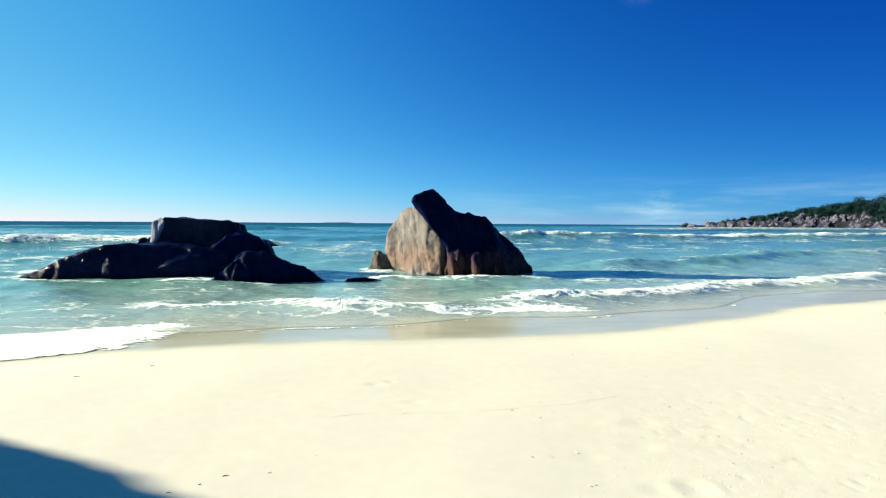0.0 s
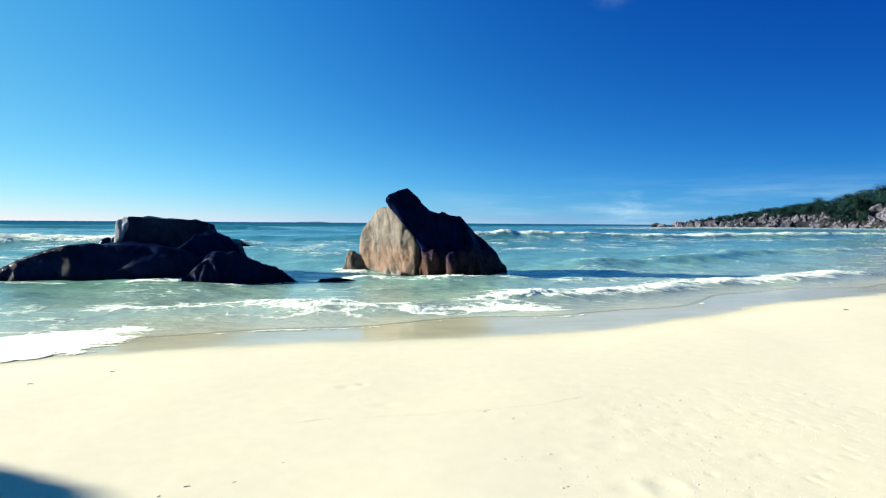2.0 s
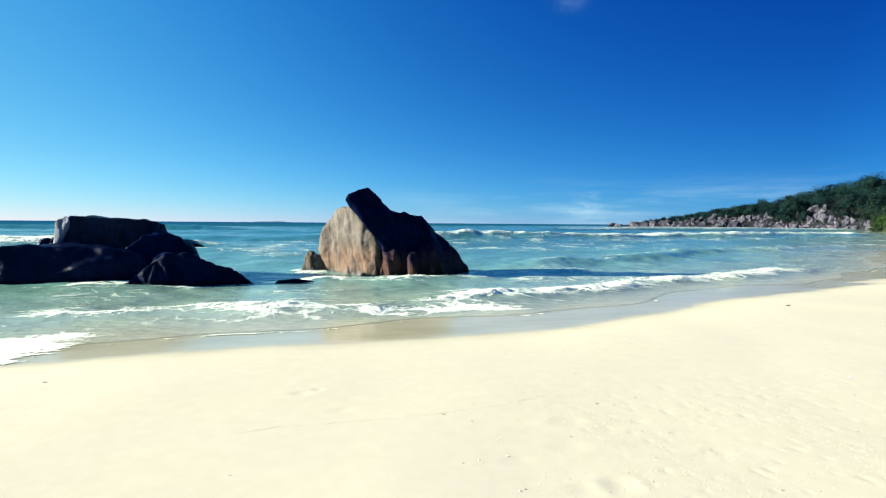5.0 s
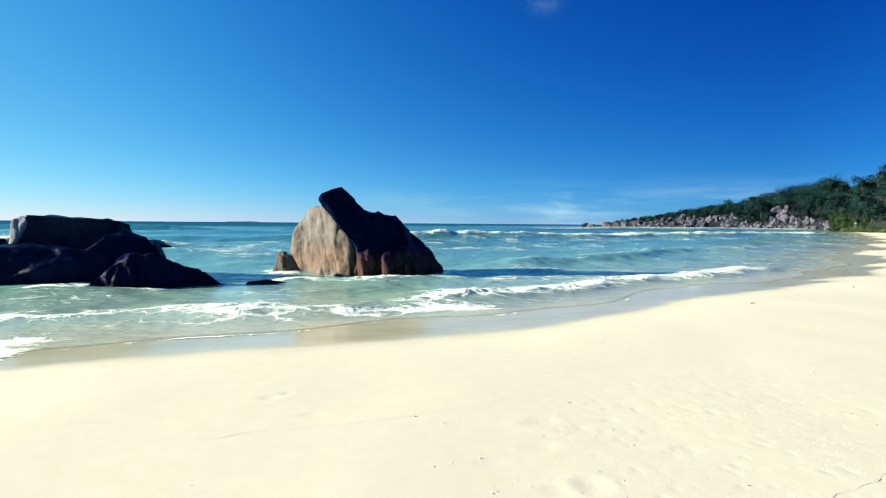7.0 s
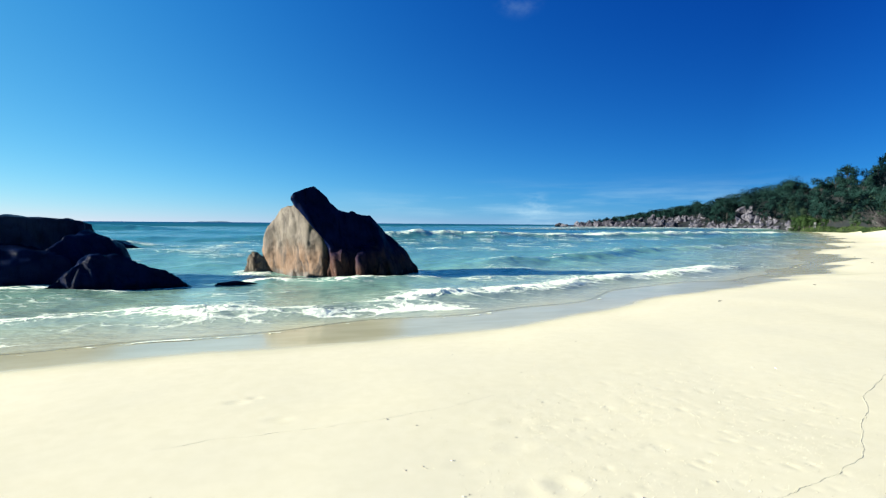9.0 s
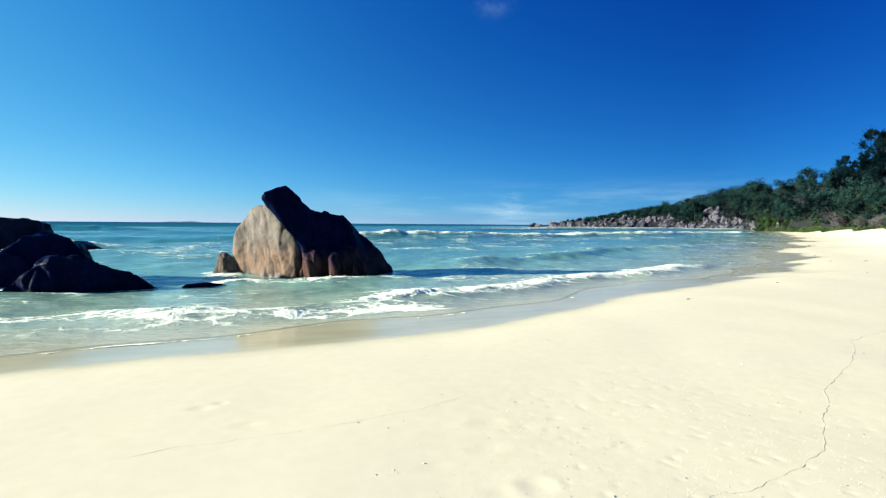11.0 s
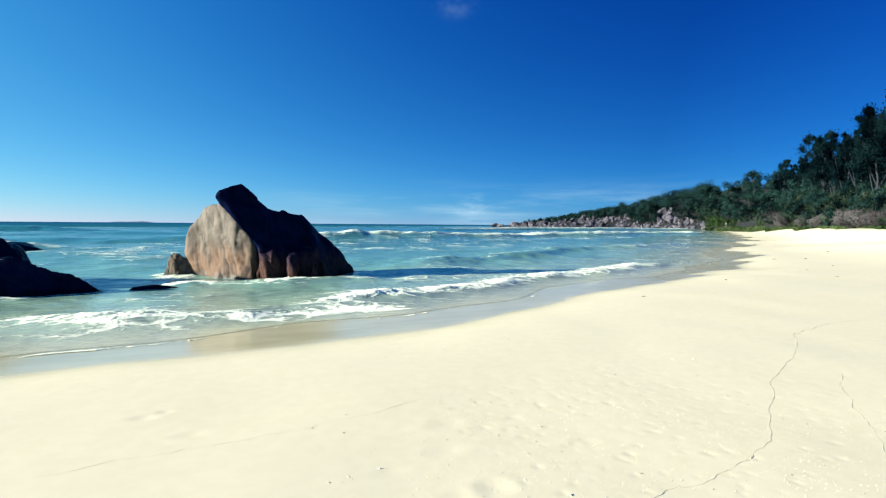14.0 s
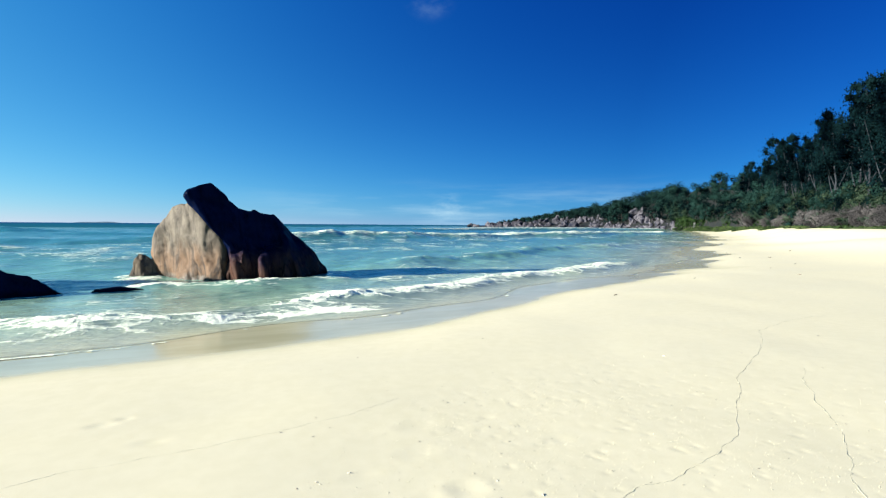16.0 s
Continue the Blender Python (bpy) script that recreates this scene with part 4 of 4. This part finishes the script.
def round_tree(seed, tall, wide, leaves=None, name="tree", label="rounded dark green broadleaf tree among the shore wood", category="tree", group="broadleaf trees"):
    g = np.random.default_rng(seed)
    thing = empty_thing(name, (0, 0, 0), label, category, group)
    v, f = tube([(0, 0, -0.4), (0.1, 0.05, tall * 0.25), (0.2, -0.1, tall * 0.5), (0.1, 0.1, tall * 0.8)], [0.12, 0.10, 0.07, 0.03])
    link_mesh("trunk", v, f, BARK, thing)
    cs, rs = [], []
    for k in range(9):
        a, h = g.uniform(0, 6.28), g.uniform(0.2, 0.85)
        p = np.array([math.cos(a) * wide * g.uniform(0.3, 0.75), math.sin(a) * wide * g.uniform(0.3, 0.75), tall * h])
        lv, lf = tube([(0.12, 0, tall * h * 0.55), tuple(p)], [0.07, 0.02], 5)
        link_mesh("limb", lv, lf, BARK, thing)
        cs.append(p), rs.append(wide * g.uniform(0.3, 0.5))
    cs.append(np.array([0, 0, tall * 0.85])), rs.append(wide * 0.45)
    v, f = leaf_cloud(np.array(cs), np.array(rs), np.full(10, 240), np.full(10, 0.26), 0.8, g, 0.0, 0.28)
    link_mesh("crown", v, f, leaves or LEAF_HILL, thing, smooth=False)
    return thing


def place(src, az, r, scale, sink=0.0, turn=None, tilt=0.0):
    x, y = polar(az, r)
    z = float(hill_z(np.array(az), np.array(r)))
    ob = copy_thing(src, pose(x, y, z - sink, tilt, 0, rng.uniform(0, 360) if turn is None else turn))
    ob.scale = (scale,) * 3
    return ob


def drop_thing(ob):
    for o in (*ob.children_recursive, ob):
        bpy.data.objects.remove(o)


pines = [feathery_tree(60 + i, 16.0, w * 1.12, bare, 300, 0.30) for i, (w, bare) in enumerate(((3.7, 0.24), (4.2, 0.30), (3.3, 0.20), (4.5, 0.33)))]
# azimuth, distance, angle of the top above the eye
PINES = [(54.9, 150, 6.7), (55.5, 146, 6.1), (56.4, 138, 7.0), (57.4, 120, 8.9), (58.0, 116, 8.6), (58.8, 104, 9.1), (59.6, 100, 9.2), (60.4, 94, 9.4), (61.0, 96, 10.4), (61.7, 84, 11.1), (62.5, 86, 11.6),
         (63.2, 78, 12.6), (64.0, 74, 13.6), (64.7, 76, 13.4), (65.3, 68, 13.9), (66.1, 70, 14.5), (67.0, 66, 14.2), (68.2, 62, 14.5), (69.6, 60, 14.0), (71, 58, 14.0),
         (58.3, 126, 7.6), (60.0, 116, 7.6), (62.2, 100, 8.6), (64.2, 92, 9.6), (66.5, 84, 10.5)]
for i, (az, r, el) in enumerate(PINES):
    tall = 1.55 + r * math.tan(radians(el)) - float(hill_z(np.array(az), np.array(r)))
    place(pines[i % 4], az, r, max(tall, 5) / 16.0)
for p in pines:
    drop_thing(p)

rounds = [round_tree(80 + i, 5.5, 2.6) for i in range(4)]
for i in range(74):
    az = float(rng.uniform(50.0, 70))
    rb = float(np.interp(az, BASE_AZ, BASE_R))
    place(rounds[i % 4], az, rb + rng.uniform(2.5, 14), rng.uniform(0.55, 1.05) * float(np.interp(rb, [60, 110, 180], [0.5, 0.75, 1.25])))
for az, r, s in ((52.5, 212, 1.32), (52.42, 214, 1.2), (42.6, 315, 2.1), (42.3, 312, 1.8), (42.9, 308, 2.0), (41.9, 316, 1.6), (42.6, 304, 1.5), (42.9, 296, 1.7), (43.2, 292, 1.5), (42.2, 304, 1.4), (41.6, 308, 1.1), (46.2, 262, 1.4), (47.2, 252, 1.4), (48.4, 246, 1.4), (49.6, 232, 1.3), (50.6, 220, 1.2), (51.7, 206, 1.2), (53.6, 172, 1.2), (54.5, 164, 1.2)):
    place(rounds[count % 4], az, r, s)
    count += 1
for p in rounds:
    drop_thing(p)
bush = round_tree(88, 2.4, 2.3, LEAF_BUSH, "bush", "bright green leafy bush at the top of the beach", "bush", "green bushes")
for az, r, s in ((48.7, 212, 1.1), (49.1, 204, 1.3), (49.5, 200, 1.45), (49.9, 196, 1.2), (50.4, 188, 1.0), (51.0, 178, 0.9), (53.2, 144, 0.6), (55.9, 116, 0.55), (57.9, 101, 0.5), (60.9, 84, 0.4), (62.3, 75, 0.45), (65.5, 62, 0.35)):
    place(bush, az, r, s)
drop_thing(bush)


# ---- palms, dry scrub and creepers along the back of the beach ----
def palm(seed):
    g = np.random.default_rng(seed)
    thing = empty_thing("palm", (0, 0, 0), "small palm with arching green fronds among dry scrub", "palm", "young palms")
    v, f = tube([(0, 0, -0.2), (0.05, 0, 0.6), (0.1, 0.02, 1.3)], [0.13, 0.11, 0.09])
    link_mesh("trunk", v, f, BARK, thing)
    verts, faces = [], []
    n = 15
    for i in range(n):
        s = i / n
        px, pz = 1.6 * s, 1.5 * s - 2.0 * s * s
        for side in (-1, 1):
            ln = 0.46 * math.sin(math.pi * min(1, s * 0.85 + 0.15))
            b = len(verts)
            verts += [(px, 0, pz), (px + 0.05, 0, pz), (px + 0.26, side * ln, pz - 0.55 * ln), (px + 0.21, side * ln * 0.95, pz - 0.60 * ln)]
            faces.append((b, b + 1, b + 2, b + 3))
    me = bpy.data.meshes.new("frond")
    me.from_pydata(verts, [], faces)
    me.materials.append(LEAF_PALM)
    for k in range(12):
        fr = new("frond", me)
        fr.parent = thing
        fr.matrix_basis = pose(0.1, 0.02, 1.3, 0, float(g.uniform(-72, -18)), k * 30 + g.uniform(-10, 10))
    return thing


def scrub(seed):
    g = np.random.default_rng(seed)
    thing = empty_thing("shrub", (0, 0, 0), "leafless grey-brown dry shrub at the back of the beach", "shrub", "dry shrubs")
    for k in range(7):
        a = g.uniform(0, 6.28)
        tip = (math.cos(a) * g.uniform(0.4, 1.1), math.sin(a) * g.uniform(0.4, 1.1), g.uniform(0.8, 1.6))
        v, f = tube([(0, 0, -0.1), (tip[0] * 0.4, tip[1] * 0.4, tip[2] * 0.55), tip], [0.04, 0.03, 0.012], 4)
        link_mesh("stem", v, f, BARK, thing)
    v, f = leaf_cloud(np.array([(0, 0, 0.7), (0.6, 0.2, 0.8), (-0.5, 0.3, 0.7), (0.1, -0.5, 0.6)]), np.array([0.8, 0.65, 0.7, 0.6]), np.full(4, 420), np.full(4, 0.22), 0.75, g, -0.5, 0.07)
    link_mesh("brushwood", v, f, LEAF_DRY, thing, smooth=False)
    return thing


palms = [palm(90 + i) for i in range(3)]
for i in range(40):
    az = float(rng.uniform(50.5, 67))
    rb = float(np.interp(az, BASE_AZ, BASE_R))
    grow = rng.uniform(0.6, 1.05) * float(np.interp(rb, [60, 180], [0.8, 1.4]))
    place(palms[i % 3], az, rb + rng.uniform(-1.0, 4.0), grow, sink=0.75 * grow)
for p in palms:
    drop_thing(p)
scrubs = [scrub(95 + i) for i in range(3)]
for i in range(46):
    az = float(54 + 15 * rng.uniform(0, 1) ** 0.7)
    rb = float(np.interp(az, BASE_AZ, BASE_R))
    place(scrubs[i % 3], az, rb + rng.uniform(-2.2, 2.5), rng.uniform(0.6, 1.5) * float(np.interp(rb, [60, 150], [1.1, 1.6])))
for p in scrubs:
    drop_thing(p)


def creepers():
    n = 2200
    az = rng.uniform(49.3, 72, n)
    rb = np.interp(az, BASE_AZ, BASE_R)
    skirt = rb * 0.025 + 1.4
    q = rng.uniform(-1.15, 0.2, n) + 0.25 * np.sin(az * 3.1)
    r = rb + q * skirt
    x, y = r * np.sin(np.radians(az)), r * np.cos(np.radians(az))
    z = np.maximum(ground_z(x, y), 1.36 + 1.5 * np.clip(q, -1, 0)) + 0.04
    v, f = leaf_cloud(np.stack([x, y, z], -1), rng.uniform(0.4, 0.9, n), np.full(n, 40), np.full(n, 0.24), 0.35)
    return tagged(link_mesh("beach_creeper", v, f, LEAF_GROUND, smooth=False), "bright green creeping plants along the top of the beach", "plants", kind="stuff")


creepers()


def sign_board(az, r):
    """A small bleached board nailed to two posts."""
    x, y = polar(az, r)
    thing = empty_thing("sign_board", (x, y, 1.3), "small grey weathered blank board on two posts by green bushes", "sign")
    thing.matrix_basis = pose(x, y, 1.3, 0, 0, -az)
    for px in (-0.16, 0.16):
        v, f = tube([(px, 0, -0.3), (px, 0, 0.7), (px, 0, 1.35)], [0.06, 0.055, 0.05], 8)
        link_mesh("post", v, f, PALE_WOOD, thing)
    bm = bmesh.new()
    bmesh.ops.create_cube(bm, size=1.0)
    bmesh.ops.scale(bm, vec=(0.5, 0.05, 0.55), verts=bm.verts[:])
    bmesh.ops.bevel(bm, geom=bm.edges[:], offset=0.012, segments=2, affect="EDGES")
    bmesh.ops.translate(bm, vec=(0, -0.082, 1.08), verts=bm.verts[:])
    me = bpy.data.meshes.new("board")
    bm.to_mesh(me)
    bm.free()
    me.materials.append(PALE_WOOD)
    new("board", me).parent = thing
    return thing


sign_board(50.3, 172)


# ---- small things on the sand ----
def ground_at(x, y):
    return float(sand_height(np.array([x]), np.array([y]))[0])


def drift_line(points, width, high):
    """A crumbling little line of drifted grit on the sand."""
    xs, ys = np.array(points).T
    s = np.concatenate([[0], np.cumsum(np.hypot(np.diff(xs), np.diff(ys)))])
    t = np.arange(0, s[-1], 0.02)
    x, y = np.interp(t, s, xs), np.interp(t, s, ys)
    x = x + 0.03 * vnoise(t, t * 0, 2.5, 5, 1.0)
    y = y + 0.03 * vnoise(t, t * 0, 4.0, 4, 9.0)
    gx_, gy_ = np.gradient(x), np.gradient(y)
    ln = np.hypot(gx_, gy_) + 1e-9
    nx, ny = -gy_ / ln, gx_ / ln
    w = width * np.clip(0.75 + 0.6 * vnoise(t, t * 0, 6.0, 3, 4.0), 0.15, 1.6)
    z = sand_height(x, y)
    rows = np.stack([np.stack([x + nx * w * k, y + ny * w * k, z + h * w / width], -1) for k, h in ((-1, -0.006), (-0.25, high), (0.3, high * 0.8), (1, -0.006))], 1)
    n = len(t)
    idx = np.arange(n * 4).reshape(n, 4)
    quads = np.stack([idx[:-1, :-1], idx[1:, :-1], idx[1:, 1:], idx[:-1, 1:]], -1).reshape(-1, 4)
    return tagged(link_mesh("drift_line", rows.reshape(-1, 3), quads, GRIT), "thin winding line of drifted grit on dry sand", "sand line", "drift lines", kind="stuff")


drift_line([(2.08, 2.38), (2.2, 2.4), (2.42, 2.43), (2.65, 2.44), (2.95, 2.49), (3.3, 2.59), (3.61, 2.7), (3.87, 2.87), (4.11, 3.09), (4.55, 3.33), (4.89, 3.63), (5.36, 3.86), (6.23, 4.29), (6.8, 4.64), (7.41, 5.1)], 0.009, 0.0013)
drift_line([(3.39, 1.77), (3.5, 1.86), (3.66, 1.99), (3.88, 2.13), (4.19, 2.31), (4.54, 2.56), (4.97, 2.96), (5.48, 3.35), (5.91, 3.59)], 0.008, 0.0011)
drift_line([(7.38, 5.06), (8.51, 5.36), (9.28, 5.42), (9.71, 5.43)], 0.008, 0.0014)
drift_line([(-1.04, 3.86), (-0.56, 3.94), (-0.02, 3.97), (0.59, 4.05), (0.89, 4.12), (1.26, 4.23), (1.62, 4.38)], 0.005, 0.0007)

# x, y, length, turn; the last eight stand in for distant footprints
TWIGS = [(-1.33, 2.94, 0.035, 20), (-1.44, 2.84, 0.02, 70), (-1.57, 2.75, 0.03, 10), (-1.07, 2.98, 0.02, 40), (-0.84, 3.21, 0.015, 0), (-3.23, 5.39, 0.05, 5), (-3.76, 4.97, 0.05, 15),
         (8.18, 8.88, 0.13, 12), (1.6, 5.9, 0.03, 60), (3.4, 6.2, 0.03, 30), (23.5, 16.9, 0.2, 10), (24.8, 16.3, 0.19, 160), (18.6, 12.2, 0.14, 40), (31, 19.1, 0.25, 5), (27.2, 20.4, 0.2, 30), (16.9, 10.2, 0.14, 80), (21.5, 13.1, 0.18, 20), (13.1, 10.9, 0.12, 15)]


def shell_mesh(seed):
    g = np.random.default_rng(seed)
    pts = [tuple(p) for p in (g.normal(size=(9, 3)) * np.array([1, 0.7, 0.4])).tolist()]
    me = hull_object(pts)
    me.name = "shell_bit"
    me.materials.append(SHELL)
    return me


shells = [shell_mesh(i) for i in range(5)]
for i in range(90):
    r, az = float(rng.uniform(2.2, 9.5)), float(rng.uniform(8, 64))
    x, y = polar(az, r)
    if seaward(np.array(x), np.array(y)) > -1.0:
        continue
    s = float(rng.uniform(0.0025, 0.007))
    ob = new("shell_fragment", shells[i % 5])
    ob.matrix_basis = pose(x, y, ground_at(x, y) + s * 0.2, 0, 0, rng.uniform(0, 360)) @ Matrix.Diagonal((s, s, s, 1))
    tagged(ob, "tiny broken shell or coral bit on dry sand", "shell", "shell bits")


def pebble_mesh(seed):
    g = np.random.default_rng(seed)
    pts = g.normal(size=(12, 3))
    pts /= np.linalg.norm(pts, axis=1)[:, None]
    me = hull_object([tuple(p) for p in (pts * np.array([1, 0.8, 0.55])).tolist()])
    me.name = "pebble"
    me.materials.append(PEBBLE)
    return me


pebbles = [pebble_mesh(30 + i) for i in range(4)]
for i in range(80):
    r, az = float(rng.uniform(1.9, 5.6)), float(rng.uniform(12, 64))
    x, y = polar(az, r)
    if seaward(np.array(x), np.array(y)) > -2.0:
        continue
    s = float(rng.uniform(0.0025, 0.0065))
    ob = new("pebble", pebbles[i % 4])
    ob.matrix_basis = pose(x, y, ground_at(x, y) + s * 0.25, 0, 0, rng.uniform(0, 360)) @ Matrix.Diagonal((s, s, s, 1))
    tagged(ob, "tiny dark grey-brown pebble on dry trodden sand", "pebble", "pebbles")


def sand_crumbs():
    """Loose little clods of dry sand lying over the trodden part of the beach."""
    g = np.random.default_rng(77)
    n = 15000
    r, az = 1.5 + 5.2 * g.uniform(0, 1, n) ** 0.8, np.radians(g.uniform(2, 66, n))
    x, y = r * np.sin(az), r * np.cos(az)
    keep = (vnoise(x, y, 1.6, 3, 31.0) + g.uniform(-0.35, 0.55, n) > 0.05) & (seaward(x, y) < -2.2) & (g.uniform(0, 1, n) < sstep(x, 0.2, 2.0) * sstep(r, 7.0, 3.5))
    x, y = x[keep], y[keep]
    n = len(x)
    s = 0.0016 + 0.0036 * g.uniform(0, 1, n) ** 3
    c = np.stack([x, y, sand_height(x, y) + s * 0.02], -1)
    corner = np.array([(1, 0, 0), (-1, 0, 0), (0, 1, 0), (0, -1, 0), (0, 0, 0.55), (0, 0, -0.6)])
    v = c[:, None] + corner[None] * s[:, None, None] * g.uniform(0.6, 1.4, (n, 6, 1))
    side = np.array([(0, 2, 4), (2, 1, 4), (1, 3, 4), (3, 0, 4), (2, 0, 5), (1, 2, 5), (3, 1, 5), (0, 3, 5)])
    f = (side[None] + 6 * np.arange(n)[:, None, None]).reshape(-1, 3)
    tagged(link_mesh("sand_crumbs", v.reshape(-1, 3), f, SAND), "loose crumbs of pale dry sand over the trodden beach", "sand", kind="stuff")


sand_crumbs()


def twig_mesh(seed):
    g = np.random.default_rng(seed)
    v, f = tube([(0, 0, -0.5), (0.04, 0.03, -0.15), (-0.03, 0.02, 0.2), (0.05, 0, 0.5)], [0.05, 0.06, 0.05, 0.02], 5)
    v = [(z_, x, y) for x, y, z_ in v]
    me = bpy.data.meshes.new("twig")
    me.from_pydata(v, [], f)
    me.materials.append(TWIG)
    return me


twig = twig_mesh(1)
for x, y, s, turn in TWIGS:
    ob = new("twig", twig)
    ob.matrix_basis = pose(x, y, ground_at(x, y) + s * 0.04, 0, 0, turn) @ Matrix.Diagonal((s, s, s, 1))
    tagged(ob, "small dark twig washed up on the sand, far ones standing in for footprints", "twig", "twigs")


# a low island far out on the horizon
def island():
    g = np.random.default_rng(17)
    n = 40
    s = np.linspace(0, 1, n)
    top = (np.sin(math.pi * s) ** 0.8) * (9 + 3 * np.sin(s * 9 + 1) + g.normal(0, 0.5, n))
    x = -1150 + 330 * s
    verts = [(float(a), 4600.0, -1.0) for a in x] + [(float(a), 4620.0, float(max(h, 0)) - 0.5) for a, h in zip(x, top)] + [(float(a), 4700.0, -1.0) for a in x]
    faces = [(i, i + 1, n + i + 1, n + i) for i in range(n - 1)] + [(n + i, n + i + 1, 2 * n + i + 1, 2 * n + i) for i in range(n - 1)]
    return tagged(link_mesh("island", verts, faces, HAZE), "low hazy blue island far out on the sea horizon", "island")


island()
